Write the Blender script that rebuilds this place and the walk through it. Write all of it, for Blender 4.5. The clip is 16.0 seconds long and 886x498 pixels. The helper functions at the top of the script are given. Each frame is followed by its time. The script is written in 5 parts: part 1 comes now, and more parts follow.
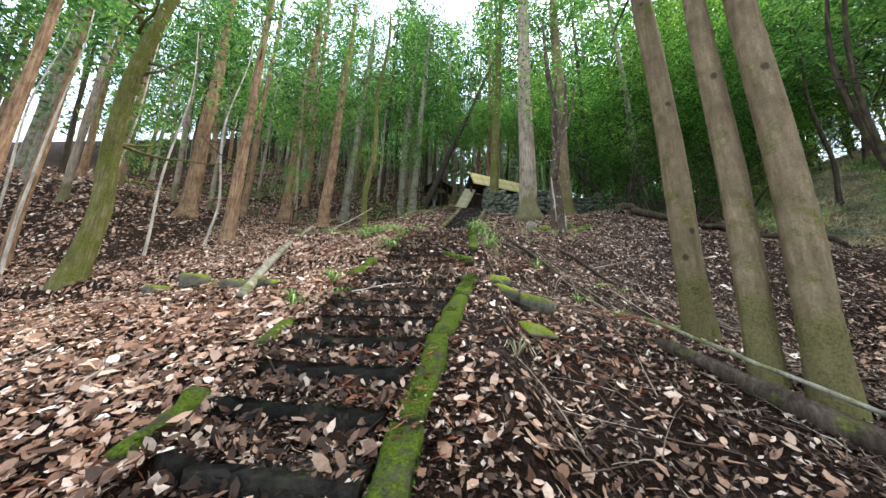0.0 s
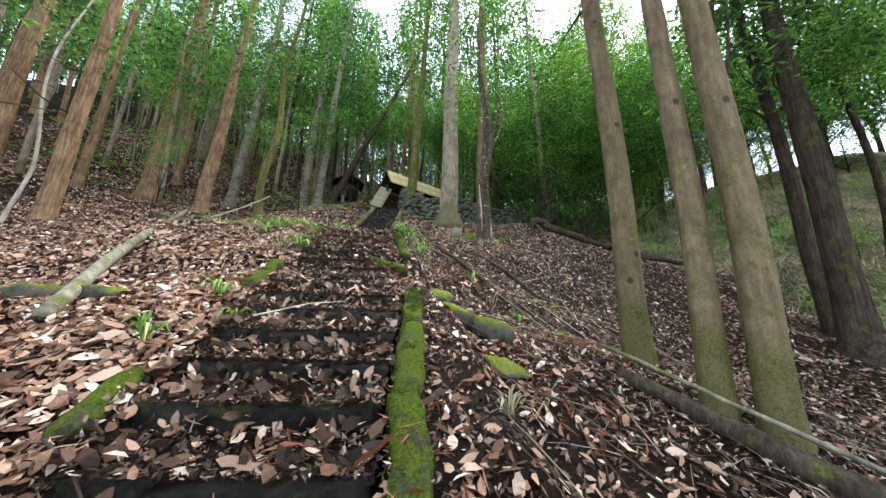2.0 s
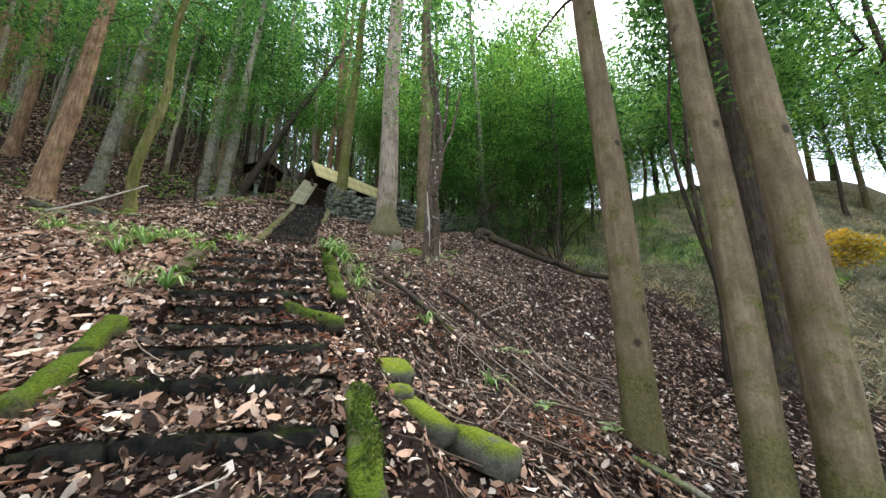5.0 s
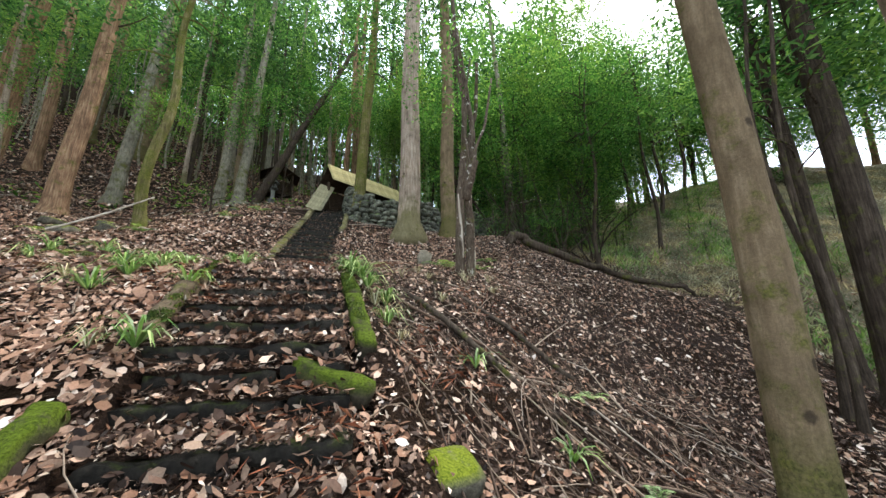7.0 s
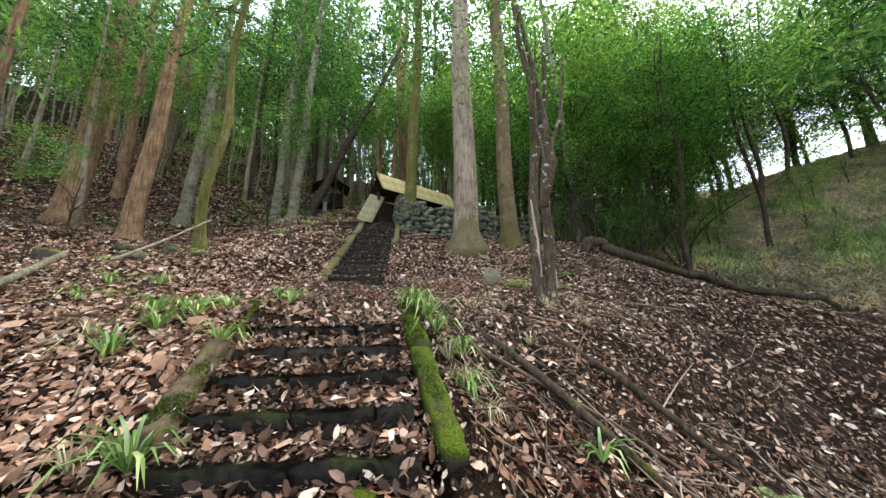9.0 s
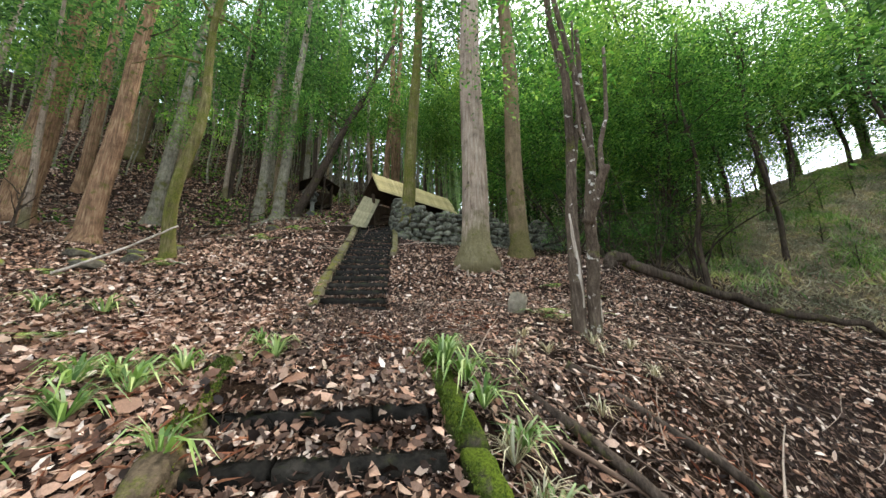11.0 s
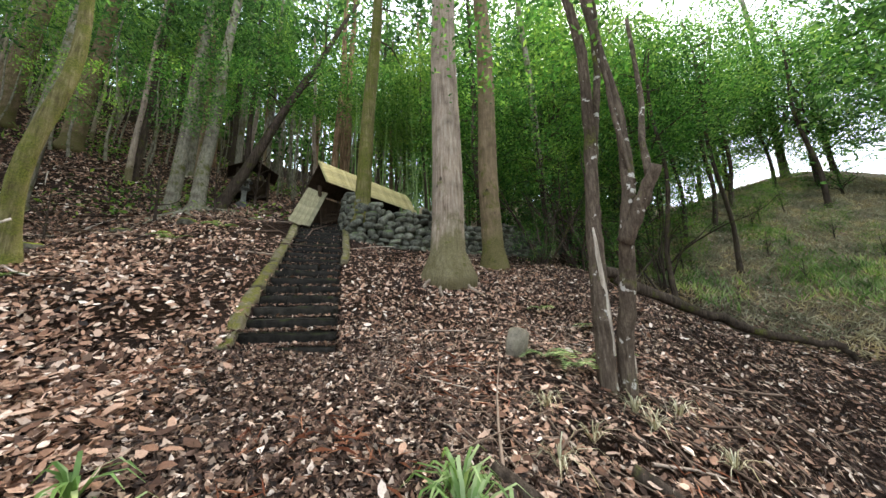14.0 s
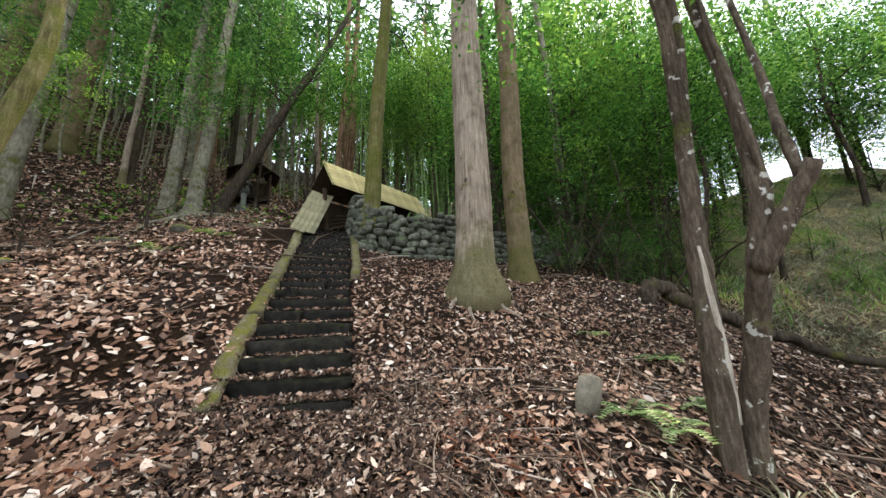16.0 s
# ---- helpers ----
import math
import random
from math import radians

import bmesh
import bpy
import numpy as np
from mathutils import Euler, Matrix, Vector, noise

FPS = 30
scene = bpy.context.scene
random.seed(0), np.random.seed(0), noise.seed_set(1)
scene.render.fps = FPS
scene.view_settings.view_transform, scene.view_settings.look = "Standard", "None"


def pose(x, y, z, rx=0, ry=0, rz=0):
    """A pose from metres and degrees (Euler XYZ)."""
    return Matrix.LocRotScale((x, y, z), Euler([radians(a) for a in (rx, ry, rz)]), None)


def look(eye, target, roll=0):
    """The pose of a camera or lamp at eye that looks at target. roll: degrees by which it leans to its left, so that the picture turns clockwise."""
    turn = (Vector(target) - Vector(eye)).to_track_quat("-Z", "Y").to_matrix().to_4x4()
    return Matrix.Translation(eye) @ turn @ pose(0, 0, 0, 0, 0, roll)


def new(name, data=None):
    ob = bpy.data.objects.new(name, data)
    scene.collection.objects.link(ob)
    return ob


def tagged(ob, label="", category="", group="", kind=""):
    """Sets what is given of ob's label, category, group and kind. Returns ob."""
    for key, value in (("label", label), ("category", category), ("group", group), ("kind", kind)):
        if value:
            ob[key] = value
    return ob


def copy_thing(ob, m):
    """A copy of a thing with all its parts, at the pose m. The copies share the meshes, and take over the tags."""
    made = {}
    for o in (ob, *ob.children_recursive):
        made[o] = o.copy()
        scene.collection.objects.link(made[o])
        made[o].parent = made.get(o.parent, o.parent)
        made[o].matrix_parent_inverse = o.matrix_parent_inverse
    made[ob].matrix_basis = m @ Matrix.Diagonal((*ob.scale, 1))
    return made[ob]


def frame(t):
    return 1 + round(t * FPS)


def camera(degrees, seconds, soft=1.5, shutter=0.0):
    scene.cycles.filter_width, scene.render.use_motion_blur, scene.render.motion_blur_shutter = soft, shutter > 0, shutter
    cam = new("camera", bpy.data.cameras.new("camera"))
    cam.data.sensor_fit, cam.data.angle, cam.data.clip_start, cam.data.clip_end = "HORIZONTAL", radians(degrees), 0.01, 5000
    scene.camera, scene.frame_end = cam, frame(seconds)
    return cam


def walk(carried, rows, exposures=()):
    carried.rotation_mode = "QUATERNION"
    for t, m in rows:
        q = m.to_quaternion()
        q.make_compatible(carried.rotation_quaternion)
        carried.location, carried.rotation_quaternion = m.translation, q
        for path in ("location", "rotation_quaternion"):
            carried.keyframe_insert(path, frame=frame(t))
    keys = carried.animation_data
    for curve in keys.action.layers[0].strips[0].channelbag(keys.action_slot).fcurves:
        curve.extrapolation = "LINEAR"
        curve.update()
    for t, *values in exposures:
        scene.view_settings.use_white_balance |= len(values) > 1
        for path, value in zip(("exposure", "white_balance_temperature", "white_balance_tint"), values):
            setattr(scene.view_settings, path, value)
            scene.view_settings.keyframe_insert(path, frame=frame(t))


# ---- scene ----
cam = camera(106.2, 16.0)
PATH = [
    (0, (0.561, -1.64, 0.974), (0.42, 0.306, 1.412), 1.3),
    (0.5, (0.659, -1.584, 1.023), (0.639, 0.366, 1.467), 1.5),
    (1, (0.413, -1.317, 0.997), (0.542, 0.628, 1.445), 1.3),
    (1.5, (0.165, -1.044, 1.103), (0.454, 0.882, 1.56), 1.3),
    (2, (0.071, -0.749, 1.252), (0.507, 1.148, 1.712), 1.3),
    (2.5, (-0.022, -0.553, 1.397), (0.546, 1.308, 1.858), 1.2),
    (3, (-0.021, -0.302, 1.529), (0.652, 1.524, 1.992), 1.2),
    (3.5, (0.034, -0.004, 1.594), (0.787, 1.791, 2.055), 1.3),
    (4, (-0.019, 0.225, 1.732), (0.795, 1.994, 2.188), 1.0),
    (4.2, (-0.018, 0.306, 1.834), (0.819, 2.067, 2.278), 0.5),
    (6.3, (0.193, 1.224, 2.445), (1.028, 2.99, 2.871), -0.4),
    (6.5, (0.183, 1.357, 2.509), (1.001, 3.132, 2.933), -0.5),
    (7, (0.127, 1.654, 2.635), (0.883, 3.457, 3.06), -0.7),
    (7.5, (0.109, 1.92, 2.807), (0.788, 3.752, 3.233), -0.9),
    (8, (0.137, 2.244, 3.031), (0.735, 4.104, 3.458), -1.0),
    (8.5, (0.12, 2.484, 3.103), (0.653, 4.363, 3.532), -1.1),
    (9, (0.105, 2.698, 3.208), (0.593, 4.589, 3.638), -1.2),
    (9.2, (0.087, 2.795, 3.208), (0.565, 4.688, 3.642), -1.3),
    (11.3, (-0.179, 3.899, 3.817), (0.425, 5.759, 4.239), -1.0),
    (11.5, (-0.192, 3.983, 3.84), (0.439, 5.835, 4.255), -1.2),
    (12, (-0.207, 4.173, 3.984), (0.485, 6.005, 4.393), -1.1),
    (12.5, (-0.125, 4.429, 3.995), (0.623, 6.238, 4.405), -1.1),
    (13, (-0.04, 4.768, 4.082), (0.756, 6.557, 4.488), -1.1),
    (13.5, (-0.084, 5.051, 4.184), (0.754, 6.82, 4.591), -1.2),
    (14, (-0.082, 5.242, 4.365), (0.779, 7.003, 4.766), -1.2),
    (14.5, (-0.079, 5.513, 4.553), (0.799, 7.266, 4.95), -1.2),
    (15, (-0.155, 5.72, 4.639), (0.727, 7.47, 5.039), -1.2),
    (15.5, (-0.143, 5.954, 4.688), (0.732, 7.708, 5.084), -1.5),
    (16, (-0.082, 6.231, 4.792), (0.767, 7.997, 5.193), -1.5),
]
walk(cam, [(row[0], look(*row[1:])) for row in PATH], exposures=[(0.0, 1.72, 6050, 9), (4.0, 1.66, 6050, 9), (9.0, 1.72, 6350, 11), (16.0, 1.76, 6400, 12)])

# ---- world and sun: bright overcast ----
world = bpy.data.worlds.new("overcast_sky")
scene.world = world
world.use_nodes = True
wn = world.node_tree
wn.nodes.clear()
sky = wn.nodes.new("ShaderNodeTexSky")
sky.sky_type = "NISHITA"
sky.sun_disc = False
sky.sun_elevation, sky.sun_rotation = radians(55), radians(60)
sky.air_density, sky.dust_density = 1.0, 3.0
wash = wn.nodes.new("ShaderNodeMix")
wash.data_type = "RGBA"
wash.inputs[0].default_value = 0.55
wash.inputs[7].default_value = (8.6, 9.5, 10.4, 1)
bg = wn.nodes.new("ShaderNodeBackground")
bg.inputs[1].default_value = 0.15
wout = wn.nodes.new("ShaderNodeOutputWorld")
wn.links.new(sky.outputs[0], wash.inputs[6])
wn.links.new(wash.outputs[2], bg.inputs[0])
wn.links.new(bg.outputs[0], wout.inputs[0])
sun = new("sun", bpy.data.lights.new("sun", "SUN"))
sun.data.energy, sun.data.angle, sun.data.color = 2.4, radians(14), (1.0, 0.96, 0.9)
sun.matrix_world = look((0, 0, 0), (-0.5, -0.29, -0.82))


# ---- materials ----
def nodes_of(name):
    m = bpy.data.materials.new(name)
    m.use_nodes = True
    nt = m.node_tree
    nt.nodes.clear()
    return m, nt


def add(nt, kind, **values):
    n = nt.nodes.new(kind)
    for key, v in values.items():
        if key == "loc":
            continue
        n.inputs[key].default_value = v
    return n


def ramp(nt, source, stops):
    n = nt.nodes.new("ShaderNodeValToRGB")
    e = n.color_ramp.elements
    while len(e) < len(stops):
        e.new(0.5)
    for el, (p, c) in zip(e, stops):
        el.position, el.color = p, (*c, 1)
    nt.links.new(source, n.inputs[0])
    return n.outputs[0]


def coords(nt, scale=(1, 1, 1), space="Object"):
    tc = nt.nodes.new("ShaderNodeTexCoord")
    mp = nt.nodes.new("ShaderNodeMapping")
    mp.inputs["Scale"].default_value = scale
    nt.links.new(tc.outputs[space], mp.inputs[0])
    return mp.outputs[0]


def noise_tex(nt, vec, scale, detail=6, rough=0.6):
    n = nt.nodes.new("ShaderNodeTexNoise")
    n.inputs["Scale"].default_value, n.inputs["Detail"].default_value, n.inputs["Roughness"].default_value = scale, detail, rough
    nt.links.new(vec, n.inputs["Vector"])
    return n.outputs["Fac"]


def mix_rgb(nt, fac, a, b, mode="MIX"):
    n = nt.nodes.new("ShaderNodeMix")
    n.data_type, n.blend_type = "RGBA", mode
    for socket, v in ((n.inputs[0], fac), (n.inputs[6], a), (n.inputs[7], b)):
        if isinstance(v, (int, float)):
            socket.default_value = v
        elif isinstance(v, tuple):
            socket.default_value = (*v, 1)
        else:
            nt.links.new(v, socket)
    return n.outputs[2]


def math_node(nt, op, a, b=None):
    n = nt.nodes.new("ShaderNodeMath")
    n.operation = op
    for socket, v in zip(n.inputs, (a, b)):
        if v is None:
            continue
        if isinstance(v, (int, float)):
            socket.default_value = v
        else:
            nt.links.new(v, socket)
    return n.outputs[0]


def finish(nt, color, rough=0.8, bump=None, strength=0.4, dist=0.02, spec=0.03):
    p = nt.nodes.new("ShaderNodeBsdfPrincipled")
    o = nt.nodes.new("ShaderNodeOutputMaterial")
    if isinstance(rough, (int, float)):
        p.inputs["Roughness"].default_value = rough
    else:
        nt.links.new(rough, p.inputs["Roughness"])
    p.inputs["Specular IOR Level"].default_value = spec
    nt.links.new(color, p.inputs["Base Color"])
    if bump is not None:
        b = nt.nodes.new("ShaderNodeBump")
        b.inputs["Strength"].default_value, b.inputs["Distance"].default_value = strength, dist
        nt.links.new(bump, b.inputs["Height"])
        nt.links.new(b.outputs[0], p.inputs["Normal"])
    nt.links.new(p.outputs[0], o.inputs[0])


def island_random(nt):
    return nt.nodes.new("ShaderNodeNewGeometry").outputs["Random Per Island"]


def object_random(nt):
    return nt.nodes.new("ShaderNodeObjectInfo").outputs["Random"]


def up_mask(nt, low, high):
    g = nt.nodes.new("ShaderNodeNewGeometry")
    sep = nt.nodes.new("ShaderNodeSeparateXYZ")
    nt.links.new(g.outputs["Normal"], sep.inputs[0])
    mr = nt.nodes.new("ShaderNodeMapRange")
    mr.inputs[1].default_value, mr.inputs[2].default_value = low, high
    nt.links.new(sep.outputs["Z"], mr.inputs[0])
    return mr.outputs[0]


def soil_material():
    m, nt = nodes_of("forest_soil")
    v = coords(nt)
    big, mid, fine = noise_tex(nt, v, 0.6, 4), noise_tex(nt, v, 7, 8, 0.7), noise_tex(nt, v, 55, 6, 0.75)
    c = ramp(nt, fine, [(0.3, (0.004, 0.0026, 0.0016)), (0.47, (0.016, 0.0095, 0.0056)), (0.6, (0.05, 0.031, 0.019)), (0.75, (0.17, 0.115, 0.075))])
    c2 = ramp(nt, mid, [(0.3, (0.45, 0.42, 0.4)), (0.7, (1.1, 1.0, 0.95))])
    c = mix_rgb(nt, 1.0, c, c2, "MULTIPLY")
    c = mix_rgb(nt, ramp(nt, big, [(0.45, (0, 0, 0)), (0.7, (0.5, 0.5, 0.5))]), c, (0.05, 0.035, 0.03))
    sep = nt.nodes.new("ShaderNodeSeparateXYZ")
    nt.links.new(v, sep.inputs[0])
    edge = math_node(nt, "ADD", sep.outputs["X"], math_node(nt, "MULTIPLY", mid, 5.0))
    # tan thatch on the right-hand bank, paled to carry its open-sky light
    skylit_thatch = ramp(nt, fine, [(0.3, (0.06, 0.048, 0.026)), (0.5, (0.2, 0.165, 0.1)), (0.7, (0.4, 0.345, 0.23))])
    c = mix_rgb(nt, ramp(nt, math_node(nt, "MULTIPLY", edge, 0.05), [(0.68, (0, 0, 0)), (0.84, (0.9, 0.9, 0.9))]), c, skylit_thatch)
    finish(nt, c, 0.85, math_node(nt, "ADD", fine, mid), 0.9, 0.05)
    return m


def litter_material(name, stops, rough=0.6):
    m, nt = nodes_of(name)
    r = island_random(nt)
    v = coords(nt)
    c = ramp(nt, r, stops)
    f = noise_tex(nt, v, 90, 3)
    c = mix_rgb(nt, 0.5, c, ramp(nt, f, [(0.3, (0.45, 0.4, 0.36)), (0.7, (1.15, 1.1, 1.05))]), "MULTIPLY")
    finish(nt, c, rough, f, 0.3, 0.004, 0.12)
    return m


def bark_material(name, stops, moss=0.0, stripe=(22, 22, 1.6), dist=0.02, patches=None, knots=False):
    m, nt = nodes_of(name)
    v = coords(nt, stripe)
    w = coords(nt)
    f1, f2, f3 = noise_tex(nt, v, 1.0, 8, 0.7), noise_tex(nt, w, 2.2, 5), noise_tex(nt, w, 40, 5, 0.7)
    c = ramp(nt, f1, stops)
    c = mix_rgb(nt, 0.8, c, ramp(nt, f2, [(0.3, (0.4, 0.37, 0.34)), (0.5, (0.9, 0.88, 0.84)), (0.7, (1.2, 1.16, 1.1))]), "MULTIPLY")
    c = mix_rgb(nt, 0.5, c, ramp(nt, f3, [(0.3, (0.5, 0.5, 0.5)), (0.7, (1.1, 1.1, 1.1))]), "MULTIPLY")
    if knots:
        vo = nt.nodes.new("ShaderNodeTexVoronoi")
        vo.inputs["Scale"].default_value = 3.2
        nt.links.new(coords(nt, (1, 1, 0.8)), vo.inputs["Vector"])
        dot = ramp(nt, math_node(nt, "ADD", vo.outputs["Distance"], math_node(nt, "MULTIPLY", f3, 0.08)), [(0.13, (1, 1, 1)), (0.2, (0, 0, 0))])
        c = mix_rgb(nt, math_node(nt, "MULTIPLY", dot, 0.8), c, (0.03, 0.022, 0.016))
        sep = nt.nodes.new("ShaderNodeSeparateXYZ")
        nt.links.new(w, sep.inputs[0])
        foot = ramp(nt, math_node(nt, "ADD", math_node(nt, "MULTIPLY", sep.outputs["Z"], 0.4), f2), [(0.75, (0.7, 0.7, 0.7)), (1.15, (0, 0, 0))])
        c = mix_rgb(nt, foot, c, ramp(nt, f3, [(0.3, (0.035, 0.036, 0.012)), (0.7, (0.15, 0.135, 0.045))]))
    if patches:
        c = mix_rgb(nt, ramp(nt, noise_tex(nt, w, 6.5, 4), [(0.62, (0, 0, 0)), (0.65, (0.85, 0.85, 0.85))]), c, patches)
    if moss:
        fm = noise_tex(nt, w, 3.0, 6, 0.7)
        mask = ramp(nt, fm, [(0.62 - 0.3 * moss, (0, 0, 0)), (0.72 - 0.2 * moss, (1, 1, 1))])
        c = mix_rgb(nt, math_node(nt, "MULTIPLY", mask, 0.85), c, ramp(nt, f3, [(0.3, (0.02, 0.028, 0.006)), (0.7, (0.14, 0.145, 0.025))]))
    finish(nt, c, 0.9, math_node(nt, "ADD", f1, math_node(nt, "MULTIPLY", f3, 0.5)), 0.8, dist, 0.04)
    return m


def stone_material(name, dark, light, moss=0.0, mosscol=((0.02, 0.05, 0.005), (0.16, 0.24, 0.02)), rough=0.75, up=(0.2, 0.7)):
    m, nt = nodes_of(name)
    v = coords(nt)
    tc = nt.nodes.new("ShaderNodeNewGeometry")
    p = tc.outputs["Position"]
    f1, f2 = noise_tex(nt, p, 9, 8, 0.7), noise_tex(nt, p, 60, 5, 0.7)
    c = ramp(nt, f1, [(0.3, dark), (0.7, light)])
    c = mix_rgb(nt, 0.6, c, ramp(nt, f2, [(0.3, (0.45, 0.45, 0.45)), (0.7, (1.25, 1.25, 1.25))]), "MULTIPLY")
    r = object_random(nt)
    c = mix_rgb(nt, 0.7, c, ramp(nt, r, [(0.0, (0.45, 0.45, 0.44)), (0.7, (0.95, 0.95, 0.92)), (1.0, (1.4, 1.4, 1.3))]), "MULTIPLY")
    if moss:
        fm = noise_tex(nt, p, 5, 6, 0.75)
        mask = ramp(nt, fm, [(0.68 - 0.42 * moss, (0, 0, 0)), (0.74 - 0.32 * moss, (1, 1, 1))])
        mask = math_node(nt, "MULTIPLY", mask, up_mask(nt, *up))
        c = mix_rgb(nt, mask, c, ramp(nt, f2, [(0.3, mosscol[0]), (0.7, mosscol[1])]))
    finish(nt, c, rough, math_node(nt, "ADD", f1, f2), 0.8, 0.015, 0.04)
    return m


def foliage_material(name, stops, translucent=0.45, rough=0.45):
    m, nt = nodes_of(name)
    c = ramp(nt, island_random(nt), stops)
    c = mix_rgb(nt, 0.6, c, ramp(nt, object_random(nt), [(0.0, (0.7, 0.75, 0.7)), (1.0, (1.15, 1.1, 1.0))]), "MULTIPLY")
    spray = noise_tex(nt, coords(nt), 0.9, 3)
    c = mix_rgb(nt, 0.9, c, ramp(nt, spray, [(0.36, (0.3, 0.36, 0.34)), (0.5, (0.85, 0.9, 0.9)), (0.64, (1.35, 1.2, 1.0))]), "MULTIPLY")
    p = nt.nodes.new("ShaderNodeBsdfPrincipled")
    p.inputs["Roughness"].default_value = rough
    p.inputs["Specular IOR Level"].default_value = 0.2
    t = nt.nodes.new("ShaderNodeBsdfTranslucent")
    mx = nt.nodes.new("ShaderNodeMixShader")
    mx.inputs[0].default_value = translucent
    o = nt.nodes.new("ShaderNodeOutputMaterial")
    nt.links.new(c, p.inputs["Base Color"])
    nt.links.new(mix_rgb(nt, 1.0, c, (1.25, 1.3, 0.85), "MULTIPLY"), t.inputs["Color"])
    nt.links.new(p.outputs[0], mx.inputs[1])
    nt.links.new(t.outputs[0], mx.inputs[2])
    nt.links.new(mx.outputs[0], o.inputs[0])
    return m


def plank_material(name, dark, light, grain=(3, 60, 60)):
    m, nt = nodes_of(name)
    v = coords(nt, grain)
    w = coords(nt)
    f1, f2 = noise_tex(nt, v, 1.0, 6, 0.65), noise_tex(nt, w, 4, 5)
    c = ramp(nt, f1, [(0.3, dark), (0.7, light)])
    c = mix_rgb(nt, 0.6, c, ramp(nt, object_random(nt), [(0.0, (0.6, 0.6, 0.58)), (1.0, (1.15, 1.12, 1.0))]), "MULTIPLY")
    c = mix_rgb(nt, 0.7, c, ramp(nt, f2, [(0.35, (0.5, 0.52, 0.42)), (0.65, (1.1, 1.08, 1.0))]), "MULTIPLY")
    finish(nt, c, 0.8, f1, 0.5, 0.006)
    return m


MAT_SOIL = soil_material()
MAT_LITTER = litter_material("dry_broad_leaves", [(0.0, (0.05, 0.026, 0.016)), (0.3, (0.17, 0.088, 0.052)), (0.6, (0.31, 0.18, 0.115)), (0.82, (0.42, 0.275, 0.19)), (0.95, (0.55, 0.41, 0.31)), (1.0, (0.75, 0.66, 0.56))])
MAT_DEBRIS = litter_material("dark_leaf_debris", [(0.0, (0.012, 0.008, 0.006)), (0.35, (0.045, 0.026, 0.017)), (0.65, (0.13, 0.075, 0.05)), (0.86, (0.28, 0.19, 0.13)), (1.0, (0.55, 0.45, 0.36))])
MAT_NEEDLE = litter_material("dead_cedar_sprays", [(0.0, (0.1, 0.03, 0.014)), (0.5, (0.22, 0.08, 0.04)), (1.0, (0.32, 0.15, 0.08))], 0.8)
MAT_TWIG = litter_material("dead_twigs", [(0.0, (0.035, 0.024, 0.018)), (0.6, (0.12, 0.08, 0.055)), (0.9, (0.25, 0.19, 0.14)), (1.0, (0.42, 0.37, 0.31))], 0.85)
MAT_CEDAR = bark_material("cedar_bark", [(0.2, (0.1, 0.07, 0.042)), (0.5, (0.19, 0.14, 0.085)), (0.8, (0.31, 0.235, 0.155))], 0.3, (14, 14, 2.2), 0.02, None, True)
MAT_CEDAR_PALE = bark_material("pale_cedar_bark", [(0.28, (0.12, 0.085, 0.06)), (0.5, (0.3, 0.235, 0.18)), (0.72, (0.46, 0.39, 0.31))], 0.12, (22, 22, 1.6), 0.02, None, True)
MAT_DARKBARK = bark_material("dark_bark", [(0.28, (0.02, 0.015, 0.012)), (0.5, (0.06, 0.045, 0.034)), (0.72, (0.13, 0.1, 0.075))], 0.25)
MAT_MOSSBARK = bark_material("mossy_bark", [(0.28, (0.05, 0.04, 0.02)), (0.5, (0.14, 0.12, 0.05)), (0.72, (0.26, 0.23, 0.12))], 0.72)
MAT_ORANGE = bark_material("peeling_cedar_bark", [(0.28, (0.075, 0.045, 0.028)), (0.5, (0.25, 0.15, 0.09)), (0.72, (0.46, 0.33, 0.2))], 0.2)
MAT_PATCHBARK = bark_material("lichen_patched_bark", [(0.28, (0.03, 0.022, 0.016)), (0.5, (0.1, 0.075, 0.055)), (0.72, (0.2, 0.16, 0.12))], 0.15, (30, 30, 5), 0.012, (0.5, 0.46, 0.4))
MAT_GREYBARK = bark_material("grey_bark", [(0.28, (0.09, 0.08, 0.06)), (0.5, (0.22, 0.2, 0.15)), (0.72, (0.36, 0.33, 0.26))], 0.4, (14, 14, 4), 0.012)
MAT_DEADWOOD = bark_material("bleached_dead_wood", [(0.28, (0.25, 0.2, 0.15)), (0.5, (0.5, 0.43, 0.35)), (0.72, (0.68, 0.62, 0.53))], 0.0, (30, 30, 2), 0.006)
MAT_STEP = stone_material("wet_dark_step_stone", (0.0025, 0.0024, 0.002), (0.034, 0.029, 0.023), 0.36, ((0.012, 0.018, 0.004), (0.06, 0.07, 0.014)), 0.5, (0.35, 0.95))
MAT_KERB = stone_material("moss_covered_kerb_stone", (0.02, 0.018, 0.013), (0.09, 0.075, 0.05), 0.78, ((0.012, 0.022, 0.003), (0.095, 0.125, 0.013)), 0.95, (-0.2, 0.5))
MAT_KERB2 = stone_material("thinly_mossed_kerb_stone", (0.06, 0.05, 0.03), (0.2, 0.17, 0.11), 0.55, ((0.04, 0.042, 0.008), (0.16, 0.145, 0.035)), 0.9)
MAT_KERB3 = stone_material("earth_stained_kerb_stone", (0.03, 0.022, 0.014), (0.15, 0.11, 0.07), 0.42, ((0.03, 0.035, 0.006), (0.13, 0.13, 0.03)), 0.95)
MAT_WALLSTONE = stone_material("grey_wall_stone", (0.02, 0.021, 0.017), (0.2, 0.195, 0.15), 0.4, ((0.03, 0.05, 0.012), (0.12, 0.16, 0.05)), 0.8)
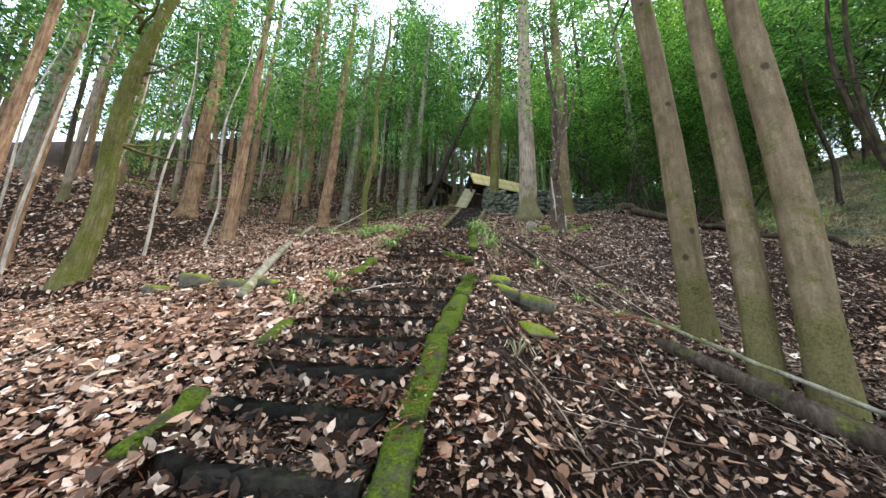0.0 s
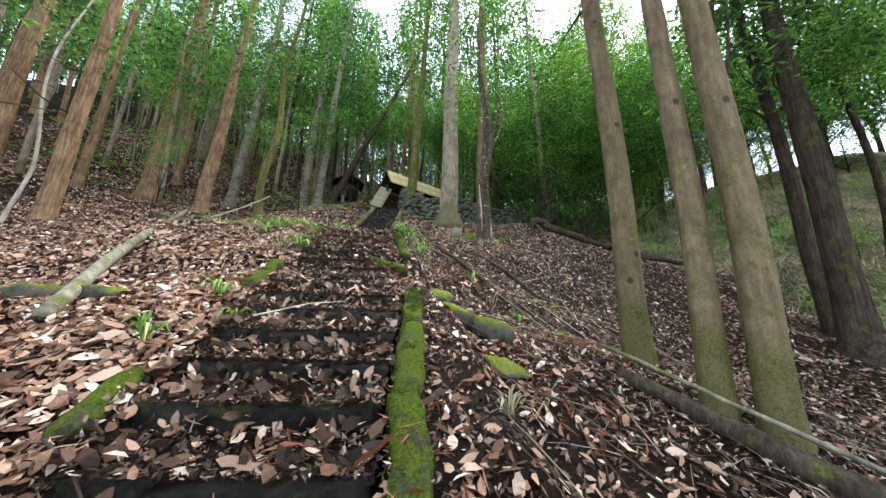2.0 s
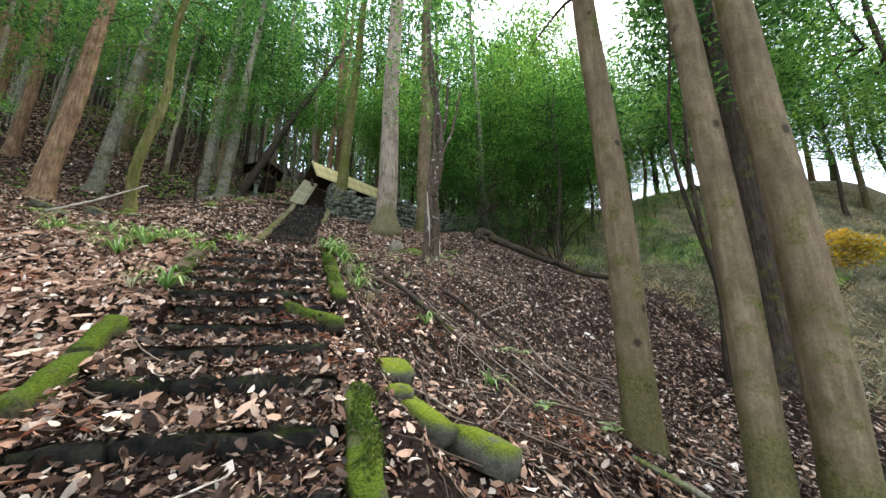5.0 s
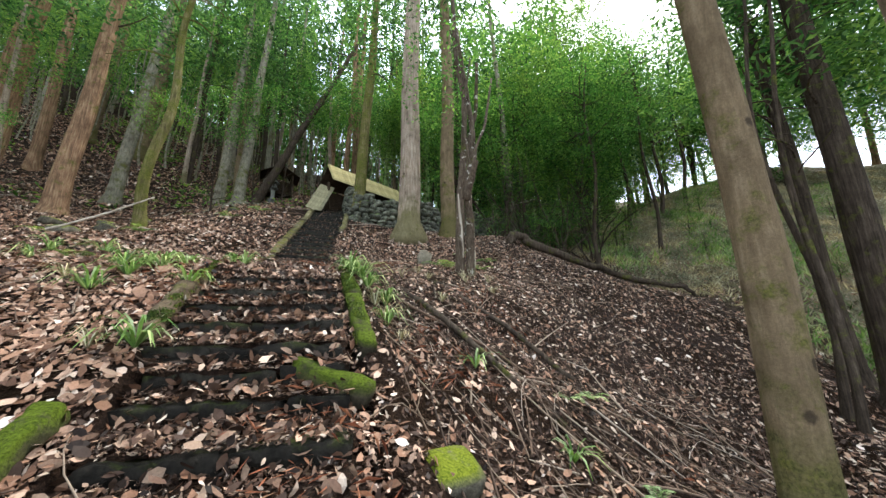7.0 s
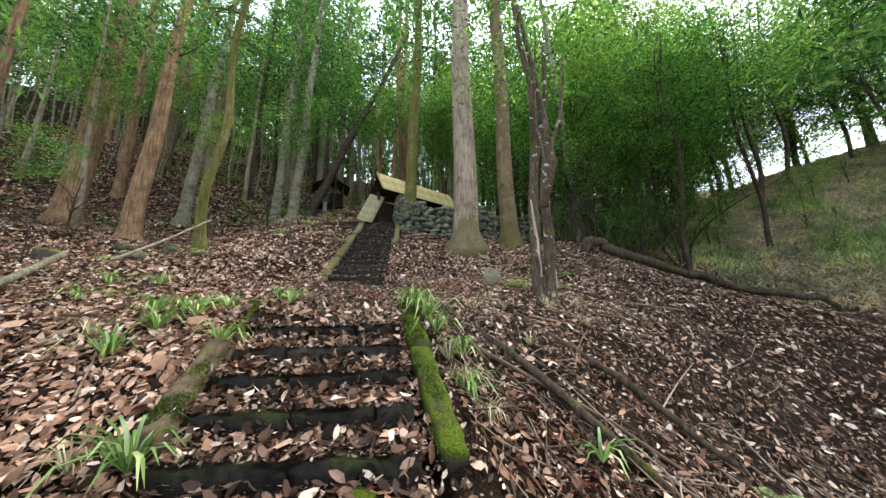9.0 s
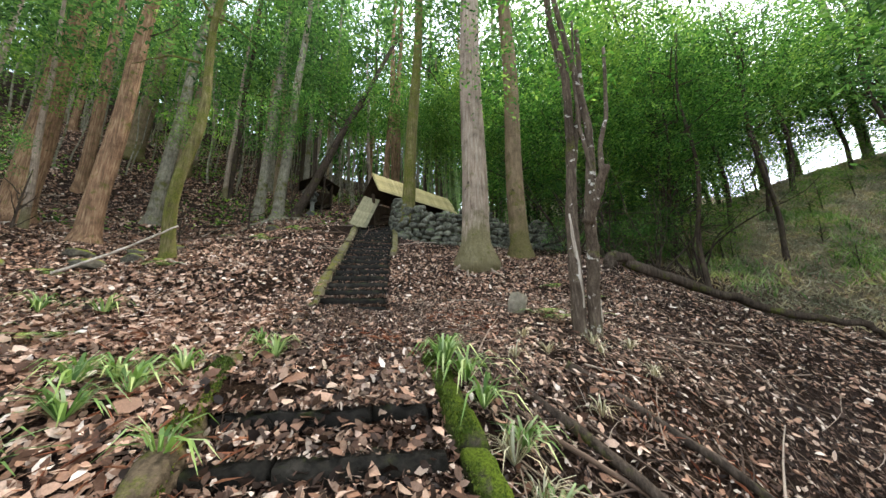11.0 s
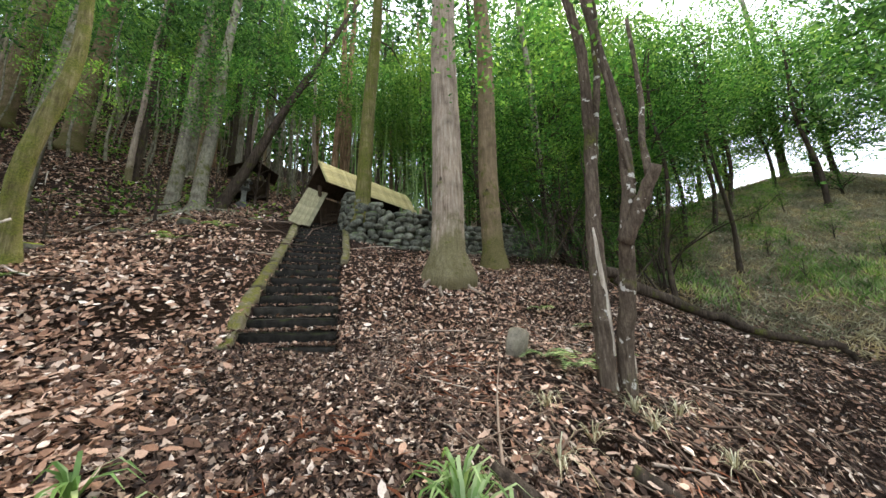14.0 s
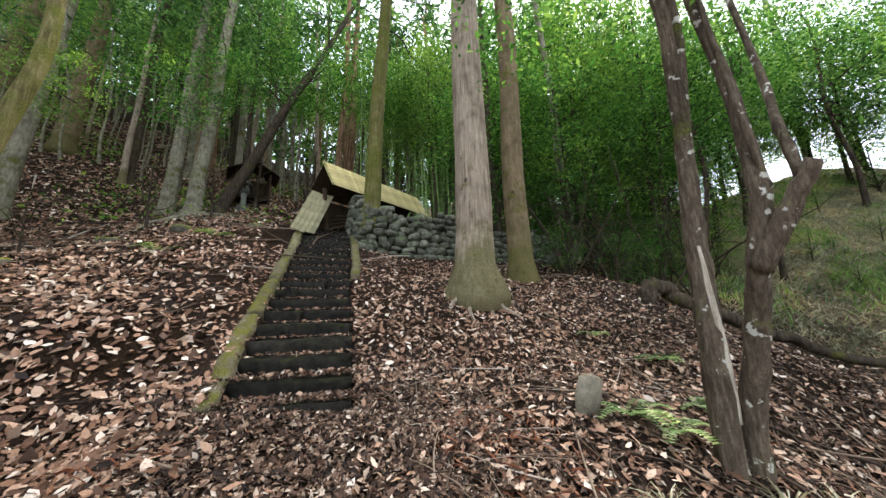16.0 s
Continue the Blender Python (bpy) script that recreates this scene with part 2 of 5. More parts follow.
MAT_ROCK = stone_material("mossy_rock", (0.05, 0.045, 0.035), (0.18, 0.16, 0.12), 0.8, ((0.03, 0.05, 0.004), (0.18, 0.2, 0.02)), 0.9)
MAT_PALESTONE = stone_material("pale_stone", (0.12, 0.1, 0.075), (0.3, 0.26, 0.2), 0.3, ((0.06, 0.06, 0.02), (0.16, 0.15, 0.05)), 0.85)
MAT_LANTERN = stone_material("weathered_lantern_stone", (0.1, 0.1, 0.09), (0.3, 0.29, 0.26), 0.3)
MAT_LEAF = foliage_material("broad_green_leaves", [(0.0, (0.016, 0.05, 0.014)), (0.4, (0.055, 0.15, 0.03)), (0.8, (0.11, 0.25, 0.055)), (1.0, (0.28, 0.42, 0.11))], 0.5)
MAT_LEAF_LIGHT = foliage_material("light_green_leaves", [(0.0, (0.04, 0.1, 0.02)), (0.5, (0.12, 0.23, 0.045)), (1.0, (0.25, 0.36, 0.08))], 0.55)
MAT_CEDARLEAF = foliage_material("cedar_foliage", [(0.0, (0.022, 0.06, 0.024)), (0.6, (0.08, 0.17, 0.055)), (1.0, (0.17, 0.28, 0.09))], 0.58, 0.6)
MAT_GRASS = foliage_material("green_blades", [(0.0, (0.08, 0.15, 0.03)), (0.6, (0.22, 0.33, 0.1)), (1.0, (0.44, 0.5, 0.26))], 0.35)
MAT_DRYGRASS = foliage_material("straw_blades", [(0.0, (0.2, 0.155, 0.08)), (0.6, (0.4, 0.33, 0.2)), (1.0, (0.55, 0.49, 0.35))], 0.12)
MAT_YELLOW = foliage_material("yellow_leaves", [(0.0, (0.4, 0.22, 0.02)), (1.0, (0.7, 0.45, 0.05))], 0.5)
MAT_MOSS = foliage_material("moss_shoots", [(0.0, (0.03, 0.045, 0.006)), (0.6, (0.065, 0.1, 0.012)), (1.0, (0.15, 0.175, 0.03))], 0.2, 0.8)
MAT_ROOFBOARD = plank_material("weathered_yellow_boards", (0.3, 0.24, 0.1), (0.62, 0.53, 0.29), (60, 3, 60))
MAT_OLDWOOD = plank_material("old_dark_wood", (0.02, 0.014, 0.01), (0.08, 0.055, 0.04), (40, 40, 3))
MAT_GREYBOARD = plank_material("grey_green_board", (0.16, 0.14, 0.09), (0.33, 0.3, 0.2), (60, 3, 60))


# ---- mesh helpers ----
rng = np.random.default_rng(7)


def mesh_from(name, verts, faces, material, smooth=True):
    me = bpy.data.meshes.new(name)
    me.from_pydata(np.asarray(verts, float).tolist(), [], faces.tolist() if isinstance(faces, np.ndarray) else faces)
    if smooth:
        me.polygons.foreach_set("use_smooth", np.ones(len(me.polygons), bool))
    me.materials.append(material)
    me.update()
    return me


def part(name, data, parent=None, label="", m=None):
    ob = new(name, data)
    if parent is not None:
        ob.parent = parent
    if m is not None:
        ob.matrix_basis = m
    if label:
        tagged(ob, label)
    return ob


def thing(name, label, category, group="", kind="", at=None):
    ob = new(name)
    ob.empty_display_size = 0.2
    if at is not None:
        ob.matrix_basis = at
    return tagged(ob, label, category, group, kind)


def merge(*meshes):
    verts, faces, n = [], [], 0
    for v, f in meshes:
        verts.append(v)
        faces += [[i + n for i in q] for q in (f.tolist() if isinstance(f, np.ndarray) else f)]
        n += len(v)
    return np.concatenate(verts), faces


def leaf_arrays(c, a, b, length, width, fold, curl=None):
    """Leaves folded along the midrib: centres c, long axes a, side axes b. With curl they get six points and a bent blade."""
    n = np.cross(a, b)
    L, W, F = (np.broadcast_to(np.asarray(q, float).reshape(-1, 1), (len(c), 1)) for q in (length, width, fold))
    if curl is None:
        v = np.stack([c - a * L / 2, c + b * W / 2 + n * F, c + a * L / 2, c - b * W / 2 + n * F], 1).reshape(-1, 3)
        i = np.arange(len(c))[:, None] * 4
        return v, np.concatenate([i + (0, 1, 2), i + (0, 2, 3)], 0)
    C = np.asarray(curl, float).reshape(-1, 1) * L
    v = np.stack([c - a * L / 2 + n * C, c - a * L * 0.18 + b * W * 0.46 + n * F, c + a * L * 0.2 + b * W * 0.4 + n * (F + C * 0.3), c + a * L / 2 + n * C, c + a * L * 0.2 - b * W * 0.4 + n * (F * 0.6 + C * 0.3), c - a * L * 0.18 - b * W * 0.46 + n * F * 0.6], 1).reshape(-1, 3)
    i = np.arange(len(c))[:, None] * 6
    return v, np.concatenate([i + t for t in ((0, 1, 5), (1, 2, 5), (2, 4, 5), (2, 3, 4))], 0)


def unit(v):
    return v / np.maximum(np.linalg.norm(v, axis=-1, keepdims=True), 1e-9)


def random_axes(n, flat, r):
    """Random long and side axes; flat 1 keeps the leaves level."""
    a = r.normal(size=(n, 3))
    a[:, 2] *= 1 - flat
    a = unit(a)
    h = r.normal(size=(n, 3)) * (1 - flat)
    h[:, 2] += 1
    b = unit(np.cross(h, a))
    return a, b


def tube(points, radii, sides=10, rough=0.0, r=None, cap=True):
    p = np.asarray(points, float)
    rad = np.broadcast_to(np.asarray(radii, float), (len(p),))
    t = unit(np.gradient(p, axis=0))
    ref = np.array([0.0, 1.0, 0.0]) if abs(t[0][1]) < 0.9 else np.array([1.0, 0, 0])
    u = unit(np.cross(t, ref))
    w = np.cross(t, u)
    ang = np.linspace(0, 2 * np.pi, sides, endpoint=False)
    k = np.ones((len(p), sides))
    if rough and r is not None:
        k += rough * r.normal(size=k.shape)
    v = p[:, None] + (u[:, None] * np.cos(ang)[None, :, None] + w[:, None] * np.sin(ang)[None, :, None]) * (rad[:, None] * k)[..., None]
    f = []
    for i in range(len(p) - 1):
        for j in range(sides):
            q = (j + 1) % sides
            f.append([i * sides + j, i * sides + q, (i + 1) * sides + q, (i + 1) * sides + j])
    if cap:
        f.append([j for j in range(sides)][::-1])
        f.append([(len(p) - 1) * sides + j for j in range(sides)])
    return v.reshape(-1, 3), f


def rough_box(size, r, cuts=(4, 2, 2), wear=0.018, round_=0.03):
    """A worn stone block, centred, with rounded and uneven edges."""
    bm = bmesh.new()
    bmesh.ops.create_cube(bm, size=1)
    for axis, n in enumerate(cuts):
        if n > 1:
            es = [e for e in bm.edges if abs((e.verts[0].co - e.verts[1].co)[axis]) > 0.9]
            bmesh.ops.subdivide_edges(bm, edges=es, cuts=n - 1, use_grid_fill=True)
    bm.verts.ensure_lookup_table()
    s = Vector(size)
    off = Vector(r.uniform(-50, 50, 3))
    for v in bm.verts:
        edge = sum(abs(abs(c) - 0.5) < 1e-4 for c in v.co)
        q = Vector([c * k for c, k in zip(v.co, s)])
        if edge >= 2:
            q -= Vector([math.copysign(round_ * (0.7 if edge == 2 else 1.0), c) if abs(abs(c) - 0.5) < 1e-4 else 0 for c in v.co])
        q += noise.noise_vector(q * 7 + off) * wear + noise.noise_vector(q * 2.2 + off) * wear
        v.co = q
    bm.normal_update()
    vs = np.array([v.co[:] for v in bm.verts])
    fs = [[v.index for v in f.verts] for f in bm.faces]
    bm.verts.index_update()
    fs = [[v.index for v in f.verts] for f in bm.faces]
    bm.free()
    return vs, fs


def boulder(r, sx, sy, sz, level=2, lumps=0.25):
    bm = bmesh.new()
    bmesh.ops.create_icosphere(bm, subdivisions=level, radius=1)
    off = Vector(r.uniform(-50, 50, 3))
    for v in bm.verts:
        d = v.co.normalized()
        q = d * (1 + lumps * noise.noise(d * 1.6 + off) + 0.4 * lumps * noise.noise(d * 4 + off))
        q = Vector([math.copysign(min(abs(c), 0.78) , c) for c in q])
        v.co = Vector((q.x * sx, q.y * sy, q.z * sz))
    bm.verts.index_update()
    vs = np.array([v.co[:] for v in bm.verts])
    fs = [[v.index for v in f.verts] for f in bm.faces]
    bm.free()
    return vs, fs


def boards(size):
    """A plain board with slightly eased edges."""
    bm = bmesh.new()
    bmesh.ops.create_cube(bm, size=1, matrix=Matrix.Diagonal((*size, 1)))
    bmesh.ops.bevel(bm, geom=bm.edges[:], offset=min(size) * 0.15, segments=1, affect="EDGES")
    bm.verts.index_update()
    vs = np.array([v.co[:] for v in bm.verts])
    fs = [[v.index for v in f.verts] for f in bm.faces]
    bm.free()
    return vs, fs


# ---- the lie of the land ----
PROFILE_Y = [-60, -30, -8, 0.49, 2.77, 4.25, 4.55, 4.8, 6.75, 8, 9.8, 15.8, 18, 22, 60, 95]
PROFILE_Z = [-18, -11, -3.2, 0.475, 1.49, 1.92, 2.06, 2.36, 3.34, 3.6, 3.95, 7.25, 7.75, 9.2, 28, 30]


def ease(x, a, b):
    u = np.clip((x - a) / (b - a), 0, 1)
    return u * u * (3 - 2 * u)


def slope(x, y):
    """The hillside with no small bumps: stairs run up the middle, a gully on the right, the hill on the left and ahead."""
    x, y = np.asarray(x, float), np.asarray(y, float)
    z = np.interp(y, PROFILE_Y, PROFILE_Z)
    z = z - np.maximum(y - 16, 0) * 0.14 * ease(x, 5, 20)
    s = 1 - ease(y, 5.2, 7.6)
    r = np.maximum(x - 0.95, 0)
    z = z - 0.28 * s * ease(x, 0.8, 1.25) - 0.15 * np.minimum(r, 9) * (1 - 0.8 * ease(y, 5.0, 8.5))
    z = z - 0.45 * np.exp(-((x - 5) ** 2 + (y - 5.2) ** 2) / 3)
    z = z + 0.5 * np.exp(-((x - 9) ** 2 + (y - 4.3) ** 2) / 6)
    z = z + 0.35 * np.exp(-((x - 3) ** 2 + (y - 11.4) ** 2) / 2.5)
    z = z + 0.9 * np.exp(-((x - 6.3) ** 2 + (y - 10.5) ** 2) / 5) + 0.16 * np.exp(-((x - 2.6) ** 2 + (y - 8.8) ** 2) / 1.2)
    z = z - 0.36 * np.exp(-((x + 7) ** 2 + (y - 15.5) ** 2) / 28) + 0.34 * np.exp(-((x + 3) ** 2 + (y - 20.3) ** 2) / 4)
    z = z + 0.4 * np.clip(x - 11.5, 0, 21) * (1 - 0.3 * ease(y, 12, 20))
    l = np.maximum(-x - 0.95, 0)
    z = z - 0.12 * np.minimum(l, 12) - 0.06 * np.minimum(l, 8) * ease(y, 10, 14)
    z = z + 0.55 * np.exp(-((x + 6) ** 2 + (y - 10) ** 2) / 12) + 0.22 * np.clip(-x - 6, 0, 30) * ease(y, 8, 14) + 0.16 * np.clip(y - 20, 0, 60) * ease(-x, 0, 10)
    return z


def bumps(x, y):
    b = 0.035 * np.sin(x * 2.1 + 1.3 * np.sin(y * 1.1)) * np.sin(y * 1.7 + 0.8) + 0.02 * np.sin(x * 5.3 + y * 2.2) * np.sin(y * 4.7 - x * 1.9)
    b = b + 0.009 * np.sin(x * 13.1 + 2 * np.sin(y * 7)) * np.sin(y * 11.7) + 0.006 * np.sin(23 * x + y * 9) * np.sin(19 * y - 5 * x)
    return b + 0.1 * np.sin(x * 0.55 + 1) * np.sin(y * 0.5) * ease(np.abs(x), 3, 7)


FLIGHT2 = pose(0.0, 9.78, 3.97, 0, 0, -9)
FLIGHT2_INV = FLIGHT2.inverted()
RISE, RUN2 = 0.18, 0.335
N2 = 19
ST1_L, ST1_R = -0.98, 0.53
TURN1 = 0.17
Z1 = [-1.32 + RISE * k for k in range(26)]
Y1 = [float(np.interp(z - 0.06, PROFILE_Z, PROFILE_Y)) for z in Z1]


def stair_right(y):
    """Right-hand end of the steps, along the kerb that bends downhill."""
    return np.interp(y, [-2.6, 0.4, 1.24, 3.2], [0.04, 0.14, 0.22, ST1_R])


def flight2_local(x, y):
    m = FLIGHT2_INV
    return m[0][0] * x + m[0][1] * y + m[0][3], m[1][0] * x + m[1][1] * y + m[1][3]


def surface(x, y):
    """Height of the walking surface: soil, or the treads of the two flights."""
    x, y = np.asarray(x, float), np.asarray(y, float)
    z = slope(x, y) + bumps(x, y)
    yy = y + TURN1 * (x + 0.2)
    k = np.searchsorted(Y1, yy, side="right") - 1
    on = (x > ST1_L) & (x < stair_right(y)) & (k >= 0) & (yy < Y1[-1] + 0.3)
    kk = np.clip(k, 0, len(Z1) - 1)
    run = np.asarray(Y1 + [Y1[-1] + 0.4])
    frac = np.clip((yy - run[kk]) / (run[kk + 1] - run[kk]), 0, 1)
    z = np.where(on, np.asarray(Z1)[kk] + 0.012 + 0.09 * np.clip(frac - 0.25, 0, 1) ** 1.2, z)
    u, v = flight2_local(x, y)
    k2 = np.floor(v / RUN2).astype(int)
    on2 = (np.abs(u) < 0.6) & (k2 >= 0) & (k2 < N2)
    return np.where(on2, 3.97 + RISE * (k2 + 0.35) + 0.012, z)


def bare_ground(x, y):
    """The soil sheet itself, sunk under the stone flights."""
    z = slope(x, y) + bumps(x, y)
    in1 = ease(x, ST1_L - 0.02, ST1_L + 0.1) * (1 - ease(x - stair_right(y), 0.05, 0.17)) * (1 - ease(y, Y1[-1] + 0.1, Y1[-1] + 0.3))
    u, v = flight2_local(x, y)
    in2 = (1 - ease(np.abs(u), 0.52, 0.62)) * ease(v, -0.05, 0.1) * (1 - ease(v, N2 * RUN2 - 0.1, N2 * RUN2))
    return z - 0.3 * np.maximum(in1, in2)


def on_ground(x, y, sink=0.0):
    return float(slope(x, y) + bumps(x, y)) - sink


# ---- ground sheet ----
gx = np.concatenate([np.linspace(-140, -30, 24)[:-1], np.linspace(-30, -7, 48)[:-1], np.linspace(-7, -1.4, 80)[:-1], np.linspace(-1.4, 1.4, 57)[:-1], np.linspace(1.4, 6.5, 80)[:-1], np.linspace(6.5, 32, 56)[:-1], np.linspace(32, 140, 22)])
gy = np.concatenate([np.linspace(-140, -12, 22)[:-1], np.linspace(-12, -2, 36)[:-1], np.linspace(-2, 16.5, 300)[:-1], np.linspace(16.5, 40, 60)[:-1], np.linspace(40, 160, 26)])
GX, GY = np.meshgrid(gx, gy)
GZ = bare_ground(GX, GY)
nx, ny = len(gx), len(gy)
idx = np.arange(nx * ny).reshape(ny, nx)
quads = np.stack([idx[:-1, :-1], idx[:-1, 1:], idx[1:, 1:], idx[1:, :-1]], -1).reshape(-1, 4)
ground_ob = part("ground", mesh_from("ground", np.stack([GX, GY, GZ], -1).reshape(-1, 3), quads, MAT_SOIL))
tagged(ground_ob, "brown forest soil slope strewn with leaf litter", "ground", kind="structure")


# ---- stone flights ----
def stair_flight(name, label, steps, material, r, wear=0.03, split=1.0, turn=0.0):
    """steps: (left, right, front, back, top) of each step, in the flight's own frame."""
    ob = thing(name, label, "stairs")
    for left, right, front, back, top in steps:
        cut = np.sort(r.uniform(0.15, 0.85, 2)) if r.random() < 0.35 else np.array([r.uniform(0.25, 0.75)])
        if r.random() > split:
            cut = np.array([])
        xs = left + (right - left) * np.concatenate([[0], cut, [1]])
        for a, b in zip(xs[:-1], xs[1:]):
            if b - a < 0.12:
                continue
            h, d = 0.26, back - front + 0.1
            v, f = rough_box((b - a - 0.004, d, h), r, (9, 4, 3), wear, 0.008)
            m = pose((a + b) / 2, front + d / 2 - turn * ((a + b) / 2 + 0.2) + r.normal() * 0.012, top - h / 2 + r.normal() * 0.006, r.normal() * 0.6, r.normal() * 0.9, r.normal() * 1.2 - math.degrees(math.atan(turn)))
            part("stone_block", mesh_from("stone_block", v, f, material), ob, m=m)
    return ob


r1 = np.random.default_rng(11)
steps1 = []
for k in range(len(Z1)):
    back = Y1[k + 1] if k + 1 < len(Z1) else Y1[k] + 0.4
    steps1.append((ST1_L + r1.uniform(-0.12, 0.1), float(stair_right(Y1[k])), Y1[k], back, Z1[k]))
stair_flight("stone_stairs", "dark wet stone steps half covered with leaves", steps1, MAT_STEP, r1, 0.042, 1.0, TURN1)
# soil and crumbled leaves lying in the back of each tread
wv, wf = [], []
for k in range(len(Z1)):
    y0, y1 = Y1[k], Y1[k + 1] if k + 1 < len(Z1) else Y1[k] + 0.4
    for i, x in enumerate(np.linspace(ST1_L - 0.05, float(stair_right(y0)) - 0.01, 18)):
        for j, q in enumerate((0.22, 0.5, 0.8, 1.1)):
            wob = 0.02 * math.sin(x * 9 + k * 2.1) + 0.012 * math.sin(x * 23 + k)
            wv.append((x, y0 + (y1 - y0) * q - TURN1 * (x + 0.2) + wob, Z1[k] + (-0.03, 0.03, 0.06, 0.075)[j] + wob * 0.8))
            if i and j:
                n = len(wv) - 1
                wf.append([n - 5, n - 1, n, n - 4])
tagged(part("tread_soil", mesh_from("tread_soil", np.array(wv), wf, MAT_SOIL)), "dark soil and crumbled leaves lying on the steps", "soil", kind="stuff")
flight_upper = stair_flight("stone_stairs", "steep narrow flight of blackened stone steps", [(-0.59, 0.59, k * RUN2, (k + 1) * RUN2, RISE * (k + 0.35)) for k in range(N2)], MAT_STEP, r1, 0.016, 0.35)
flight_upper.matrix_basis = FLIGHT2


def kerb_run(label, x, y0, y1, width, height, lift, material, r, lengths, xfun=None, parent_m=None, zfun=None):
    ob = thing("kerb", label, "kerb")
    y = y0
    n = 0
    while y < y1 - 0.1:
        L = min(lengths[n % len(lengths)], y1 - y)
        n += 1
        za, zb = (zfun(y), zfun(y + L)) if zfun else (float(np.interp(y, PROFILE_Y, PROFILE_Z)), float(np.interp(y + L, PROFILE_Y, PROFILE_Z)))
        pitch = math.degrees(math.atan2(zb - za, L))
        v, f = rough_box((width, math.hypot(L, zb - za) - 0.012, height), r, (4, 12, 3), 0.035, 0.02)
        xa, xb = (xfun(y), xfun(y + L)) if xfun else (x, x)
        m = pose((xa + xb) / 2 + r.normal() * 0.008, y + L / 2, (za + zb) / 2 + lift - height / 2, pitch, r.normal() * 1.5, r.normal() * 0.8 - math.degrees(math.atan2(xb - xa, L)))
        part("kerb_stone", mesh_from("kerb_stone", v, f, material), ob, m=m)
        y += L
    if parent_m is not None:
        ob.matrix_basis = parent_m
    return ob


def moss_fuzz(ob, x, y0, y1, width, lift, n, r, xfun=None):
    """Short upright moss shoots on top of a kerb."""
    py, off = r.uniform(y0, y1, n), r.uniform(-0.5, 0.5, n) * width
    px = (xfun(py) if xfun else x) + off
    keep = np.array([noise.noise(Vector((p * 6, q * 4, 0.0))) > -0.12 for p, q in zip(px, py)])
    px, py, off = px[keep], py[keep], off[keep]
    c = np.stack([px, py, np.interp(py, PROFILE_Y, PROFILE_Z) + lift + 0.004 - 0.05 * (np.abs(off) / (0.5 * width)) ** 4], -1)
    a = unit(r.normal(size=c.shape) * 0.6 + np.array([0, -0.2, 1.0]))
    bb = unit(np.cross(a, r.normal(size=c.shape)))
    v, f = leaf_arrays(c, a, bb, r.uniform(0.015, 0.04, len(c)), r.uniform(0.008, 0.02, len(c)), 0.002)
    return tagged(part("moss", mesh_from("moss", v, f, MAT_MOSS, False), ob), "soft green moss", kind="stuff")


def kerb_x(y):
    return stair_right(y) + 0.12


kerb_low = kerb_run("long kerb stones thick with bright green moss", 0.625, -2.6, 3.27, 0.2, 0.3, 0.07, MAT_KERB, r1, [1.45, 1.5, 0.95, 1.0, 0.97], kerb_x)
kerb_high = kerb_run("yellow-green mossy kerb stone beside the steps", 0.69, 4.8, 7.0, 0.19, 0.24, 0.1, MAT_KERB, r1, [1.15, 1.2])
kerb_run("low mossy kerb stone half buried in leaves", -1.19, 0.1, 0.62, 0.16, 0.2, 0.02, MAT_KERB, r1, [0.6])
kerb_run("low mossy kerb stone sunk in leaves", -1.16, 1.15, 1.7, 0.15, 0.2, 0.015, MAT_KERB, r1, [0.6])
kerb_run("mossy kerb stone half buried in leaves", -1.2, 3.3, 4.6, 0.17, 0.26, 0.11, MAT_KERB, r1, [0.7, 0.75])
kerb_left = kerb_run("mossy kerb stones overgrown with grass", -1.04, 5.15, 7.3, 0.18, 0.3, 0.09, MAT_KERB3, r1, [1.1, 1.1])
kerb_run("thinly mossed kerb stones along the upper flight", -0.7, 0.05, 6.2, 0.2, 0.3, 0.0, MAT_KERB2, r1, [1.6, 1.2, 1.5], parent_m=FLIGHT2, zfun=lambda y: RISE * (y / RUN2 + 0.45))
kerb_run("broken mossy kerb stones along the upper flight", 0.7, 3.0, 6.2, 0.17, 0.3, 0.0, MAT_KERB2, r1, [0.8, 1.1], parent_m=FLIGHT2, zfun=lambda y: RISE * (y / RUN2 + 0.3))


moss_fuzz(kerb_low, 0.625, -2.4, 3.25, 0.2, 0.07, 9000, r1, kerb_x)
moss_fuzz(kerb_high, 0.69, 4.84, 6.95, 0.19, 0.1, 3600, r1)


moss_fuzz(kerb_left, -1.04, 5.2, 7.25, 0.19, 0.09, 3400, r1)


def loose_stone(label, size, m, material, name="loose_stone", wear=0.02, category="stone"):
    v, f = rough_box(size, r1, (4, 3, 2), wear, 0.03)
    return tagged(part(name, mesh_from(name, v, f, material), m=m), label, category)


loose_stone("fallen kerb block with a mossy top", (0.72, 0.2, 0.22), pose(0.38, 4.58, 2.17, 6, 18, -32), MAT_KERB, "fallen_kerb_block", 0.03)
loose_stone("mossy dark step block out of line", (0.72, 0.34, 0.26), pose(0.17, 4.33, 1.79, 0, 2, -11), MAT_KERB, "step_block")
loose_stone("mossy squared stone fallen beside the kerb", (0.26, 0.55, 0.2), pose(1.1, 3.12, 1.42, 20, 6, 28), MAT_ROCK)
loose_stone("mossy squared stone lying in leaf litter", (0.3, 0.55, 0.24), pose(1.46, 2.85, 1.24, 12, 16, 35), MAT_ROCK)
loose_stone("flat greenish stone lying in leaf litter", (0.4, 0.34, 0.09), pose(1.33, 2.12, on_ground(1.33, 2.12) + 0.06, 22, 6, 20), MAT_ROCK, "flat_stone")
